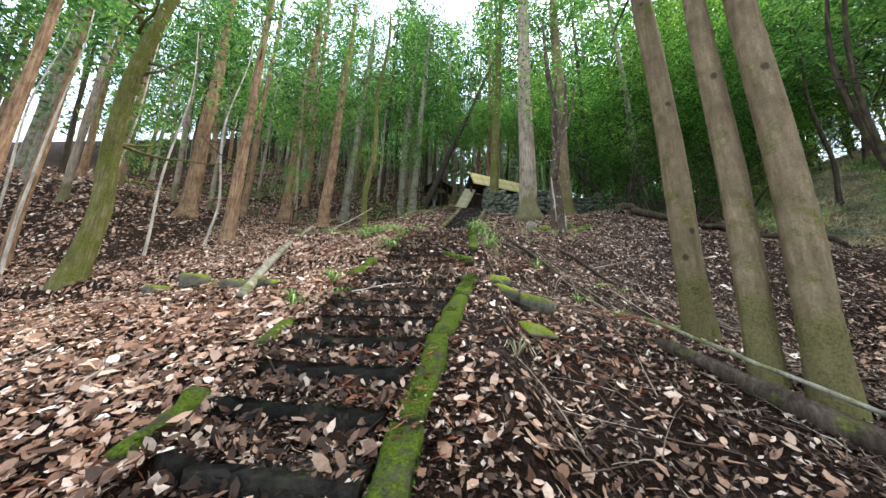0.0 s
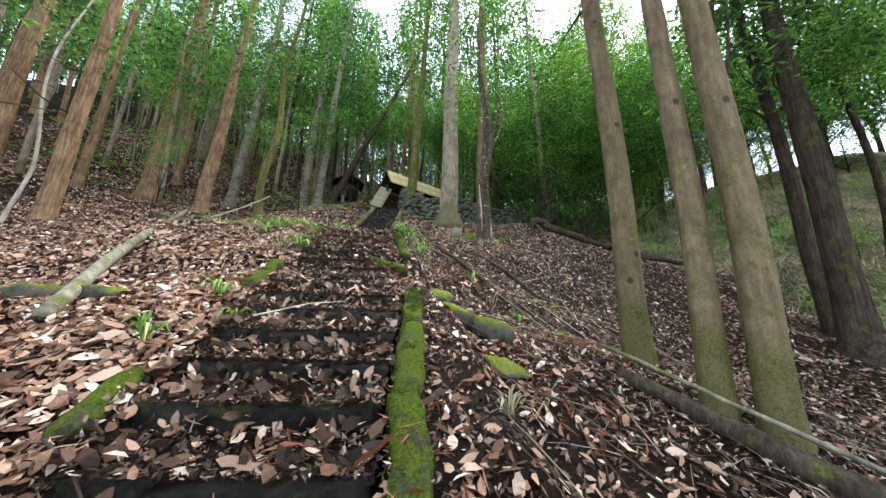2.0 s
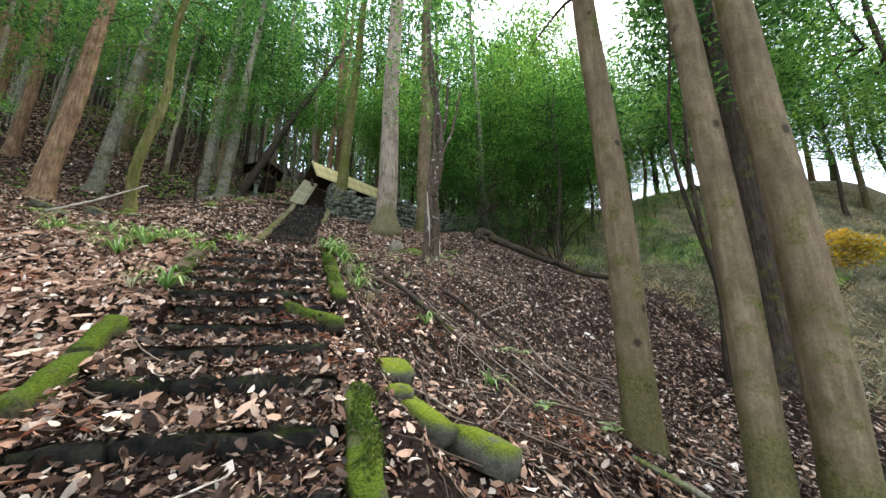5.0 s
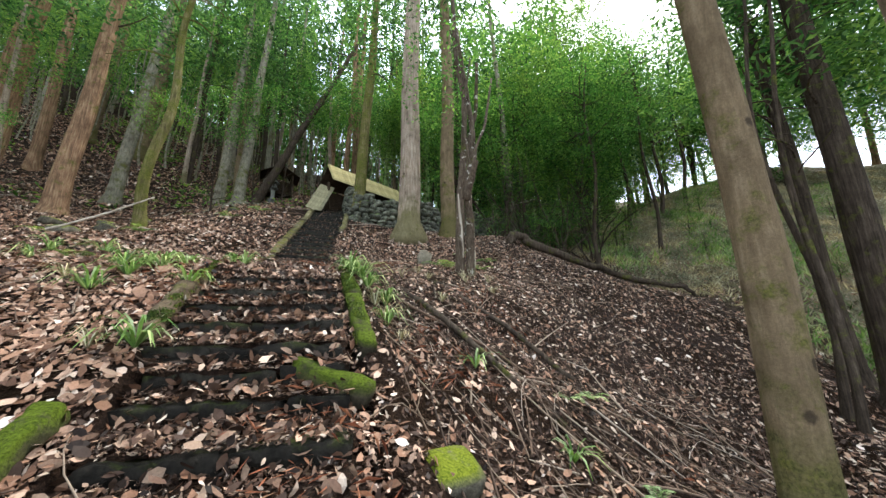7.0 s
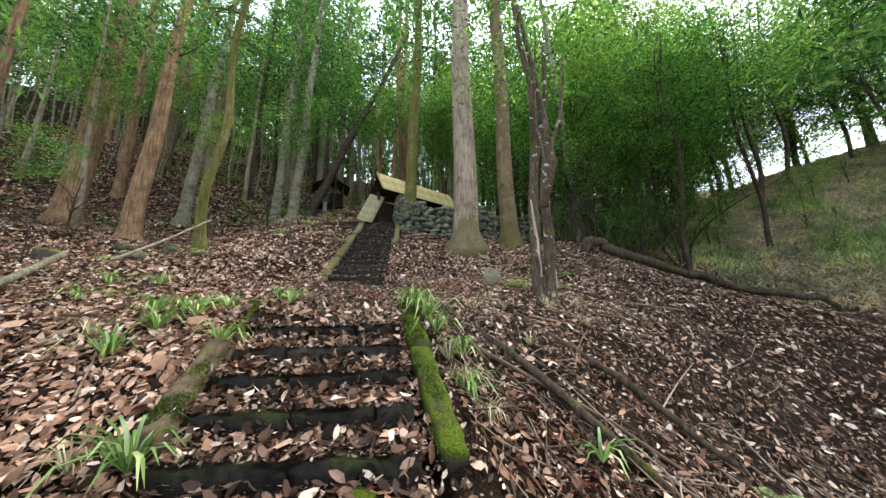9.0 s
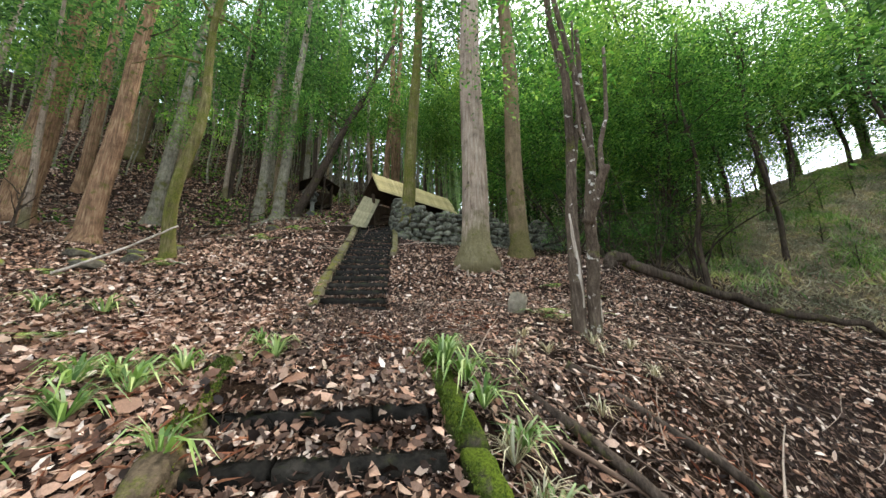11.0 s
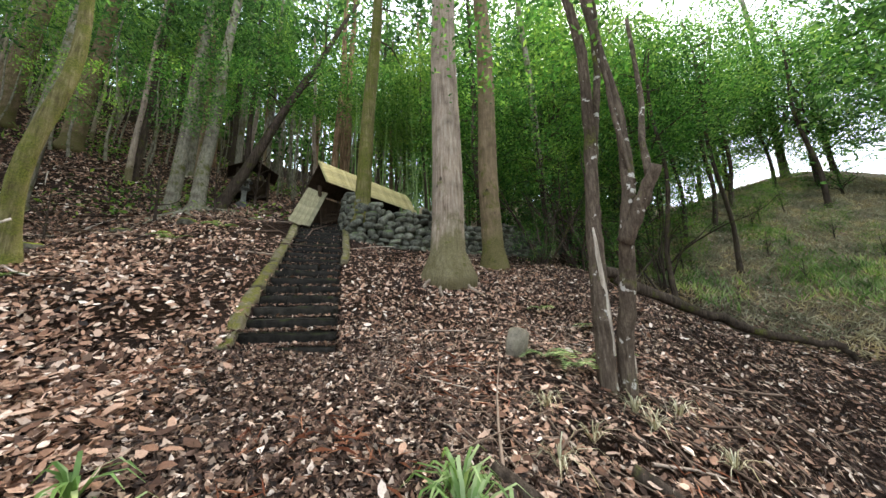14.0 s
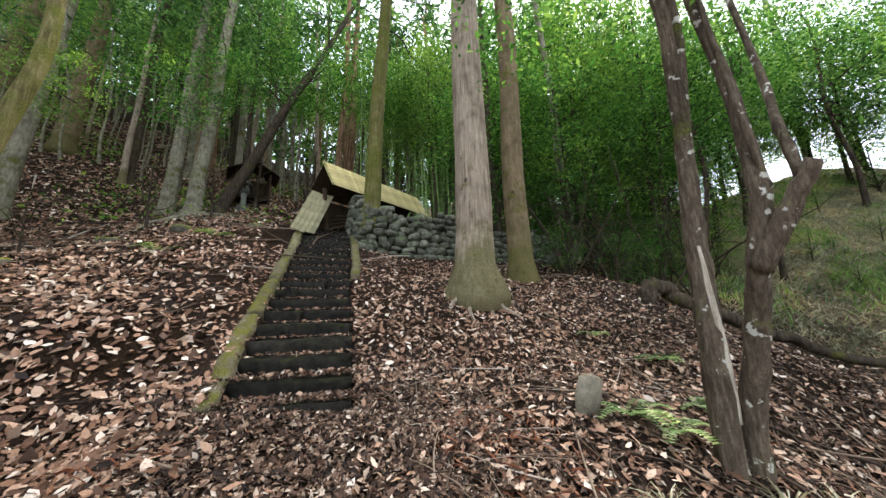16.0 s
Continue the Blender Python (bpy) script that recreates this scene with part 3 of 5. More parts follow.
loose_stone("mossy stone at the foot of the kerb", (0.3, 0.24, 0.16), pose(0.98, 3.35, 1.56, 10, 8, 60), MAT_ROCK)
loose_stone("yellow mossy stone on the slope", (0.42, 0.34, 0.2), pose(1.08, 3.86, 1.66, 20, 6, 10), MAT_ROCK)
loose_stone("pale upright stone beside ferns", (0.34, 0.16, 0.42), pose(2.62, 8.72, on_ground(2.62, 8.72) + 0.12, 10, 12, 20), MAT_PALESTONE, "upright_stone", 0.03)


# ---- trees ----
def limb_path(base, way, length, bend, r, n=7):
    p, d = [np.array(base, float)], unit(np.array(way, float))
    for _ in range(n - 1):
        d = unit(d + r.normal(size=3) * bend)
        p.append(p[-1] + d * length / (n - 1))
    return np.array(p)


def trunk_mesh(name, r, radius, height, lean, material, flare=1.5, wobble=0.03, top=0.35, sides=14, kink=None):
    n = 22
    s = np.linspace(0, 1, n) ** 1.35
    z = -0.35 + s * (height + 0.35)
    p = np.stack([lean[0] * z + wobble * np.sin(z * 0.9 + r.uniform(0, 6)) * np.clip(z / 2, 0, 1), lean[1] * z + wobble * np.sin(z * 0.7 + r.uniform(0, 6)) * np.clip(z / 2, 0, 1), z], -1)
    if kink:
        p[:, 0] += kink[0] * ease(z, kink[2], kink[3]) * np.maximum(z - kink[2], 0)
        p[:, 1] += kink[1] * ease(z, kink[2], kink[3]) * np.maximum(z - kink[2], 0)
    rad = radius * (1 - (1 - top) * np.clip(z, 0, None) / height) * (1 + (flare - 1) * np.exp(-np.clip(z + 0.05, 0, None) / 0.22))
    ang = np.linspace(0, 2 * np.pi, sides, endpoint=False)
    v, f = tube(p, rad, sides)
    v = v.reshape(n, sides, 3)
    ph = r.uniform(0, 6, 3)
    ridge = 1 + 0.035 * np.sin(ang * 3 + ph[0])[None] + 0.05 * np.sin(ang * 5 + ph[1])[None] * np.exp(-np.clip(z, 0, None) / 0.5)[:, None] + 0.02 * r.normal(size=(n, sides))
    v = p[:, None] + (v - p[:, None]) * ridge[..., None]
    return mesh_from(name, v.reshape(-1, 3), f, material), p, rad


def crown_mesh(name, r, material, clusters, per, spread, length, width, flat=0.5, sigma=0.35, droop=0.0):
    """clusters: (n, 3) centres; each one a loose clump of small leaves."""
    c = np.repeat(clusters, per, 0)
    off = r.normal(size=c.shape) * sigma * spread
    c = c + off
    c[:, 2] -= droop * np.linalg.norm(off[:, :2], axis=1)
    a, b = random_axes(len(c), flat, r)
    a[:, 2] -= droop * 0.6
    a = unit(a)
    v, f = leaf_arrays(c, a, b, length * r.uniform(0.6, 1.4, len(c)), width * r.uniform(0.6, 1.3, len(c)), width * 0.15)
    return mesh_from(name, v, f, material, smooth=False)


def cedar_crown(r, z0, z1, reach, n, per, material=None, length=0.2, width=0.06):
    z = z0 + (z1 - z0) * r.random(n) ** 0.9
    rad = reach * (1 - 0.75 * (z - z0) / (z1 - z0)) * np.sqrt(r.random(n))
    th = r.uniform(0, 2 * np.pi, n)
    c = np.stack([rad * np.cos(th), rad * np.sin(th), z - 0.25 * rad], -1)
    return crown_mesh("crown", r, material or MAT_CEDARLEAF, c, per, np.array([1, 1, 0.45]), length, width, 0.4, 0.38, 0.35)


def broad_crown(r, z0, z1, reach, n, per, material, length=0.1, width=0.05, sigma=0.3):
    d = unit(r.normal(size=(n, 3))) * (0.35 + 0.65 * r.random((n, 1)) ** 0.5)
    c = d * np.array([reach, reach, (z1 - z0) / 2]) + np.array([0, 0, (z0 + z1) / 2])
    keep = np.array([noise.noise(Vector(q * 0.9)) > -0.22 for q in c])
    return crown_mesh("crown", r, material, c[keep], per, np.array([1, 1, 0.5]), length, width, 0.55, sigma, 0.15)


def limb_meshes(r, n, z0, z1, reach, thick, material, rise=0.4, lean=(0, 0)):
    out = []
    for _ in range(n):
        z = r.uniform(z0, z1)
        th = r.uniform(0, 2 * np.pi)
        p = limb_path((lean[0] * z, lean[1] * z, z), (math.cos(th), math.sin(th), r.uniform(rise - 0.3, rise + 0.4)), reach * r.uniform(0.5, 1.0), 0.2, r, 8)
        v, f = tube(p, np.linspace(thick, thick * 0.2, len(p)), 5)
        out.append(mesh_from("branch", v, f, material))
    return out


def tree(name, label, x, y, radius, height, lean, material, r, crown=None, limbs=None, group="", sink=0.0, **kw):
    ob = thing(name, label, "tree", group, at=pose(x, y, on_ground(x, y, sink)))
    me, p, rad = trunk_mesh("trunk", r, radius, height, lean, material, **kw)
    part("trunk", me, ob)
    for limb in limbs or ():
        part("branch", limb, ob)
    if crown is not None:
        part("crown", crown, ob)
    return ob


rt = np.random.default_rng(23)


def cedar(label, x, y, radius, lean, material=None, height=17.0, z0=8.5, reach=2.6, n=130, per=20, **kw):
    c = cedar_crown(rt, z0, height + 1.0, reach, n, per, None, 0.26, 0.08)
    v = np.zeros(len(c.vertices) * 3)
    c.vertices.foreach_get("co", v)
    v = v.reshape(-1, 3)
    v[:, 0] += lean[0] * v[:, 2]
    v[:, 1] += lean[1] * v[:, 2]
    c.vertices.foreach_set("co", v.reshape(-1))
    lm = limb_meshes(rt, 7, z0 - 3.0, height, reach * 0.8, 0.035, MAT_DARKBARK, 0.1, lean)
    return tree("cedar_tree", label, x, y, radius, height, lean, material or MAT_CEDAR, rt, c, lm, "tall cedars by the stairs", **kw)


# trunks on the right of the lower flight
cedar("straight brown cedar trunk with mossy foot", 3.7, 3.18, 0.185, (-0.03, 0.0), flare=1.2)
cedar("slim brown cedar trunk leaning slightly inwards", 3.57, 2.1, 0.145, (-0.01, 0.0), flare=1.15)
cedar("brown cedar trunk close beside the path", 3.82, 1.75, 0.165, (-0.015, 0.0), flare=1.2)
cedar("large dark-brown cedar with flared foot", 10.4, 4.35, 0.3, (-0.02, 0.0), MAT_DARKBARK, 18, 7, flare=2.0, n=230, per=26)
for x, y, lean in ((8.0, 4.25, (0.01, 0.0)), (8.3, 4.5, (-0.02, 0.01))):
    tree("thin_tree", "thin crooked dark stem behind the cedars", x, y, 0.07, 9.0, lean, MAT_DARKBARK, rt, None, limb_meshes(rt, 6, 4, 8, 1.4, 0.018, MAT_DARKBARK), "thin stems by the cedars", wobble=0.16, flare=1.3, sides=8)
cedar("dark cedar trunk on the gully side", 11.5, 5.3, 0.2, (-0.03, 0.03), MAT_DARKBARK, 16, 7, n=200, per=26)
# the pair below the stone wall
cedar("pale grey-brown cedar with broad flared foot", 3.05, 11.4, 0.36, (0.005, 0.0), MAT_CEDAR_PALE, 20, 9.5, flare=1.75)
cedar("reddish-brown cedar close behind the pale one", 4.85, 12.35, 0.29, (0.0, 0.0), MAT_CEDAR, 20, 9.5)
SINK_WALL = on_ground(1.98, 15.1) - 7.45
cedar("mossy cedar standing on the stone wall before the hut", 1.98, 15.1, 0.24, (0.045, 0.0), MAT_MOSSBARK, 18, 8, sink=SINK_WALL)
# left of the stairs
cedar("peeling orange cedar trunk on the slope", -11.6, 19.1, 0.5, (0.04, 0.0), MAT_ORANGE, 17, 7)
cedar("cedar trunk with pale torn bark at its foot", -7.9, 16.6, 0.32, (0.05, 0.0), MAT_ORANGE, 16, 7)
cedar("grey cedar with spreading roots", -3.45, 21.4, 0.28, (0.05, 0.0), MAT_GREYBARK, 17, 6.5, flare=1.8)
cedar("grey cedar on the root mound", -4.7, 23.0, 0.28, (0.04, 0.0), MAT_GREYBARK, 17, 7)
cedar("slim peeling cedar on the slope", -9.3, 11.0, 0.26, (0.02, 0.0), MAT_ORANGE, 16, 6)
cedar("brown cedar far up the slope", -14.5, 14.5, 0.42, (0.02, 0.0), MAT_ORANGE, 17, 6.5)
cedar("leaning grey cedar on the slope", -8.6, 21.5, 0.3, (0.07, 0.0), MAT_GREYBARK, 18, 7)
cedar("stout brown cedar high on the slope", -11.2, 29.5, 0.5, (0.06, 0.0), MAT_CEDAR, 18, 9)
cedar("stout leaning brown cedar high on the slope", -15.0, 31.0, 0.6, (0.08, 0.0), MAT_CEDAR, 18, 9)
tree("mossy_tree", "crooked moss-covered tree with dark stump foot", -4.5, 13.85, 0.16, 13, (0.0, 0.0), MAT_MOSSBARK, rt, broad_crown(rt, 7, 14, 2.6, 130, 34, MAT_LEAF), limb_meshes(rt, 9, 5, 11, 2.5, 0.04, MAT_MOSSBARK), wobble=0.16, kink=(0.06, 0.0, 2.2, 4.0))
tree("mossy_tree", "mossy forked tree on the open bank", -8.0, 5.0, 0.23, 11, (0.03, 0.0), MAT_MOSSBARK, rt, broad_crown(rt, 6, 13, 3.2, 150, 34, MAT_LEAF), limb_meshes(rt, 12, 3, 9, 3.0, 0.05, MAT_MOSSBARK), wobble=0.15, kink=(0.1, 0.0, 2.4, 4.0))
tree("leaning_tree", "dark leaning tree beside the small shrine", -2.9, 22.6, 0.26, 14, (0.42, 0.0), MAT_DARKBARK, rt, broad_crown(rt, 8, 13, 3.0, 130, 34, MAT_LEAF), limb_meshes(rt, 9, 5, 12, 3.0, 0.05, MAT_DARKBARK, lean=(0.42, 0)))


# the twin-stemmed dead tree beside the landing
def twin_tree():
    ob = thing("twin_stemmed_tree", "twin-stemmed half-dead tree with peeling white bark", "tree", at=pose(3.1, 7.85, on_ground(3.1, 7.85)))
    a = np.array([[0, 0, -0.3], [0.02, 0.0, 0.6], [0.05, 0, 1.6], [0.1, 0, 2.2], [0.18, 0, 3.0], [0.22, 0, 4.2], [0.05, 0.05, 5.3], [0.0, 0.1, 7.5]])
    b = np.array([[0.24, -0.05, -0.3], [0.2, -0.1, 0.4], [0.14, -0.26, 1.0], [0.02, -0.42, 1.6], [0.0, -0.52, 2.0], [0.12, -0.46, 2.5], [0.2, -0.4, 3.1], [0.12, -0.25, 4.4], [0.0, -0.1, 6.0]])
    for pts, r0, name in ((a, 0.095, "stem"), (b, 0.085, "stem")):
        v, f = tube(np.array([[np.interp(s, np.arange(len(pts)), pts[:, k]) for k in range(3)] for s in np.linspace(0, len(pts) - 1, 36)]), np.linspace(r0 * 1.15, r0 * 0.5, 36), 10, 0.06, rt)
        part(name, mesh_from(name, v, f, MAT_PATCHBARK), ob)
    for pts, r0 in (([(-0.02, -0.42, 1.5), (0.0, -0.62, 1.85), (0.02, -0.82, 2.2)], 0.085), ([(0.0, -0.75, 2.1), (0.12, -0.66, 2.6), (0.42, -0.55, 3.2), (0.8, -0.3, 4.7)], 0.04), ([(0.1, 0.0, 2.2), (0.28, 0.02, 3.0), (0.55, 0.05, 4.0), (0.65, 0.1, 5.4)], 0.06), ([(0.05, -0.55, 2.1), (-0.05, -0.5, 2.9), (0.02, -0.4, 3.8), (0.3, -0.2, 5.2)], 0.03)):
        pts = np.array(pts)
        v, f = tube(np.array([[np.interp(s, np.arange(len(pts)), pts[:, k]) for k in range(3)] for s in np.linspace(0, len(pts) - 1, 14)]), np.linspace(r0, r0 * 0.65, 14), 8, 0.08, rt)
        part("branch", mesh_from("branch", v, f, MAT_DARKBARK if r0 > 0.09 else MAT_PATCHBARK), ob)
    for x, y, z0, z1 in ((0.05, -0.09, 0.35, 1.75), (0.3, -0.12, 0.15, 0.8)):
        zz = np.linspace(z0, z1, 10)
        v, f = tube(np.stack([x - 0.05 * (zz - z0) + 0.008 * rt.normal(size=10), np.full(10, y) + 0.02 * (zz - z0), zz], -1), 0.024 * np.sin(np.linspace(0.35, 2.9, 10)) + 0.006, 6)
        part("bare_wood_strip", mesh_from("bare_wood_strip", v, f, MAT_DEADWOOD), ob, "bleached strip of bare wood")
    c = broad_crown(rt, 4.0, 9.5, 2.7, 170, 30, MAT_LEAF)
    part("crown", c, ob)
    return ob


twin_tree()

# a thin pale whip-like grove on the far left
for k in range(7):
    x, y = -10.5 - 0.9 * k + rt.normal() * 0.4, 8.2 + rt.normal() * 1.6
    tree("sapling", "thin pale bare sapling", x, y, 0.055, 10, (0.03 + 0.03 * rt.random(), 0.0), MAT_DEADWOOD, rt, None, None, "pale saplings", wobble=0.15, top=0.3, flare=1.2)

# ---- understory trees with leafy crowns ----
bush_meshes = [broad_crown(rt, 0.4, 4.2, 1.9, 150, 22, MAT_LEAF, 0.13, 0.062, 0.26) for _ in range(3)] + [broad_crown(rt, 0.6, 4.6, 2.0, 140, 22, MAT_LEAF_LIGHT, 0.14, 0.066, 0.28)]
bush_limbs = [limb_meshes(rt, 9, 0.1, 2.2, 2.0, 0.03, MAT_DARKBARK, 0.9) for _ in range(2)]


def understory(label, x, y, s, k, group="understory trees", lift=0.0):
    ob = thing("understory_tree", label, "tree", group, at=pose(x, y, on_ground(x, y, 0.05), 0, 0, float(rt.uniform(0, 360))) @ Matrix.Scale(s, 4))
    st, _, _ = trunk_mesh("trunk", rt, 0.06, 3.0, (0.05, 0.03), MAT_DARKBARK, sides=8)
    part("trunk", st, ob)
    for limb in bush_limbs[k % 2]:
        part("branch", limb, ob)
    part("crown", bush_meshes[k % 4], ob, m=pose(0, 0, lift))
    return ob


def on_open_bank(x, y):
    """The grassy bank on the gully's far side, bare of trees up to its crest."""
    return 11.8 < x < 25 and y < 4.4 + x / 1.45


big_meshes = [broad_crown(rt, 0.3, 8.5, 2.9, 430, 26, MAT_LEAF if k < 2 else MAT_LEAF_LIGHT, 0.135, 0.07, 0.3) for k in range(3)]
big_limbs = limb_meshes(rt, 10, 0.8, 6.0, 2.8, 0.045, MAT_DARKBARK, 0.7)


def broadleaf(x, y, s, k, lift=0.0):
    ob = thing("broadleaf_tree", "dense dark-green evergreen broadleaf tree" if k % 3 < 2 else "bright green broadleaf tree", "tree", "broadleaf trees", at=pose(x, y, on_ground(x, y, 0.05), 0, 0, float(rt.uniform(0, 360))) @ Matrix.Scale(s, 4))
    st, _, _ = trunk_mesh("trunk", rt, 0.11, 7.5 + lift, (0.03, 0.02), MAT_DARKBARK, sides=9, wobble=0.12)
    part("trunk", st, ob)
    for limb in big_limbs:
        part("branch", limb, ob, m=pose(0, 0, lift))
    part("crown", big_meshes[k % 3], ob, m=pose(0, 0, lift))
    return ob


for n, (x, y, s, up) in enumerate([(7.2, 16.4, 0.8, 0.3), (9.0, 14.8, 0.75, 0.2), (11.0, 16.2, 0.95, 0.0), (12.8, 13.6, 0.75, 0.4), (10.0, 19.2, 1.0, 0.4), (13.2, 18.5, 1.05, 0.2), (16.0, 16.6, 0.95, 0.3), (15.6, 12.9, 0.7, 1.6), (18.0, 20.0, 1.1, 0.5), (20.5, 16.0, 0.9, 1.5), (13.0, 23.5, 1.2, 0.5), (8.0, 22.5, 1.1, 0.8), (17.5, 25.0, 1.25, 0.4), (23.5, 21.0, 1.1, 1.0), (6.4, 20.4, 0.8, 5.2), (17.0, 10.5, 0.7, 5.2), (14.5, 7.4, 0.65, 6.2), (20.0, 12.5, 0.8, 4.6), (27, 16, 1.0, 3.0), (13.2, 10.4, 0.55, 7.6), (18.5, 4.5, 0.75, 5.4), (22.5, 7.5, 0.9, 4.6), (27.0, 9.0, 1.0, 2.0), (29.0, 5.0, 1.0, 2.0), (26.5, 13.5, 1.0, 1.6), (31.0, 12.0, 1.1, 2.0)]):
    if not on_open_bank(x, y):
        broadleaf(x, y, s * (1.25 if up < 1.3 else 1.0), n, up)
for n, (x, y, s, up) in enumerate([(12.4, 5.0, 1.0, 6.4), (14.6, 5.4, 1.1, 5.4), (11.6, 2.2, 0.9, 6.4), (16.5, 16.2, 1.0, 4.0), (20.0, 18.6, 1.1, 3.4), (13.2, 14.2, 0.9, 4.6), (18.5, 16.6, 1.0, 2.0), (27.0, 9.0, 1.2, 1.0), (30.0, 14.0, 1.3, 0.6), (28.0, 3.0, 1.2, 1.0), (33.0, 8.0, 1.3, 0.8), (17.0, 17.4, 1.0, 0.3), (19.2, 18.4, 1.1, 0.4), (21.5, 19.2, 1.1, 0.4), (23.5, 20.4, 1.2, 0.4), (26.0, 20.0, 1.2, 0.3), (26.0, 15.5, 1.1, 0.2), (27.5, 12.0, 1.1, 0.3), (29.5, 17.5, 1.3, 0.3), (31.5, 5.0, 1.2, 0.6), (35.0, 13.0, 1.4, 0.2), (25.5, 6.2, 0.9, 2.4), (36.0, 3.0, 1.4, 0.4), (34.0, 19.0, 1.4, 0.2), (26.0, 1.5, 1.0, 1.6), (15.5, 13.2, 0.9, 4.0), (18.5, 13.4, 1.0, 3.2), (21.5, 13.8, 1.1, 2.6), (24.0, 11.0, 1.1, 2.6), (23.5, 16.0, 1.1, 0.8), (14.6, 11.2, 0.8, 6.4)]):
    broadleaf(x, y, s, n, up)
for n, (x, y, s, up) in enumerate([(17.0, 5.6, 1.0, 4.5), (21.0, 8.0, 1.2, 3.6), (20.0, 3.4, 1.1, 3.6), (24.0, 5.5, 1.2, 3.6), (14.2, 2.6, 0.8, 6.0), (18.2, 18.8, 1.35, 6.2), (16.2, 24.4, 1.5, 5.6), (22.4, 20.4, 1.4, 6.0), (20.0, 27.0, 1.6, 5.0), (13.5, 26.5, 1.6, 1.6), (11.2, 11.6, 0.8, 4.6), (14.2, 13.8, 0.95, 4.0), (16.2, 9.4, 0.85, 5.4), (18.6, 15.2, 1.1, 2.8), (12.4, 16.6, 1.2, 2.6), (15.6, 19.2, 1.4, 1.8), (19.5, 23.5, 1.5, 0.6), (24.0, 26.0, 1.6, 0.6), (28.0, 22.0, 1.4, 1.0), (22.0, 31.0, 1.7, 0.6), (15.5, 29.0, 1.6, 0.6), (30.0, 29.0, 1.6, 0.8), (10.5, 27.5, 1.5, 0.8)]):
    if not on_open_bank(x, y):
        broadleaf(x, y, s, n, up)
for n, (x, y, s, up) in enumerate([(-4.2, 19.6, 0.8, 4.0), (3.9, 20.5, 0.9, 6.0), (-10.0, 17.0, 0.7, 5.4), (-15.5, 12.0, 0.8, 4.6), (1.2, 25.0, 1.1, 5.0), (-12.5, 9.5, 0.7, 5.6), (-5.8, 17.5, 0.55, 6.0), (-7.6, 12.6, 0.4, 5.0), (0.6, 21.6, 1.0, 4.8), (-1.6, 24.0, 1.1, 5.0), (3.0, 23.6, 1.2, 4.6), (5.4, 22.2, 1.1, 4.6), (-2.6, 20.2, 0.7, 6.0), (6.4, 25.5, 1.3, 4.2)]):
    understory("slender leafy tree among the cedars", x, y, s, n + 1, lift=up)
for n, (x, y, s) in enumerate([(9.0, 12.6, 0.5), (10.4, 13.0, 0.6), (12.0, 13.2, 0.65), (13.4, 12.2, 0.5), (14.6, 11.4, 0.5), (11.0, 14.6, 0.7), (15.0, 14.0, 0.7), (16.4, 12.8, 0.6), (13.0, 15.6, 0.8), (9.4, 15.9, 0.7), (7.4, 13.6, 0.4), (17.2, 14.6, 0.7), (16.0, 15.6, 0.9), (18.0, 14.0, 0.8), (19.5, 16.5, 1.0), (17.5, 17.5, 1.1), (21.0, 14.5, 0.9), (20.5, 12.0, 0.7), (23.0, 16.0, 1.0), (24.5, 13.0, 0.9), (18.6, 11.6, 0.55), (22.0, 18.5, 1.1), (24.0, 9.6, 0.7), (26.5, 11.0, 0.9)]):
    if not on_open_bank(x, y):
        understory("dark green shrub at the edge of the gully", x, y, s, n % 3, "gully shrubs")
for n, (x, y, s) in enumerate([(13.4, 12.4, 0.5), (15.4, 13.4, 0.6), (17.4, 14.2, 0.7), (19.4, 14.6, 0.8), (21.4, 15.2, 0.9), (19.8, 12.2, 0.5), (15.2, 9.8, 0.3), (16.4, 11.0, 0.35), (17.5, 8.5, 0.3), (18.5, 12.0, 0.4), (13.6, 12.2, 0.32), (19.5, 10.0, 0.35), (20, 7.5, 0.4), (20.0, 4.0, 0.4), (22, 12, 0.5), (14.0, 5.0, 0.3), (15.5, 6.4, 0.3), (17.0, 3.0, 0.35)]):
    understory("low green bush on the grassy bank", x, y, s, 3, "bushes on the grassy bank")
for x, y, h in ((7.6, 13.6, 5.0), (8.8, 12.9, 4.6), (10.2, 12.6, 5.4), (11.6, 12.0, 4.8), (9.6, 14.0, 6.0), (12.6, 12.9, 5.6)):
    ob = thing("bare_shrub", "many-stemmed dark shrub with few leaves", "shrub", "bare shrubs by the gully", at=pose(x, y, on_ground(x, y, 0.05)))
    for _ in range(6):
        p = limb_path((rt.normal() * 0.1, rt.normal() * 0.1, -0.1), (rt.normal() * 0.3, rt.normal() * 0.3, 1.0), h * rt.uniform(0.6, 1.0), 0.16, rt, 9)
        v, f = tube(p, np.linspace(0.04, 0.008, len(p)), 6)
        stem = part("stem", mesh_from("stem", v, f, MAT_DARKBARK), ob)
        for k in (4, 5, 6):
            q = limb_path(p[k], (rt.normal(), rt.normal(), 0.35), h * 0.28, 0.22, rt, 6)
            v, f = tube(q, np.linspace(0.014, 0.004, len(q)), 4)
            part("twig", mesh_from("twig", v, f, MAT_DARKBARK), stem)
    part("leaves", broad_crown(rt, h * 0.45, h, 1.3, 26, 16, MAT_LEAF_LIGHT, 0.12, 0.06, 0.25), ob)
yb = thing("yellow_bush", "small bush with yellow autumn leaves", "bush", at=pose(17.0, 4.95, on_ground(17.0, 4.95)))
for limb in bush_limbs[0]:
    part("branch", limb, yb, m=Matrix.Scale(0.5, 4))
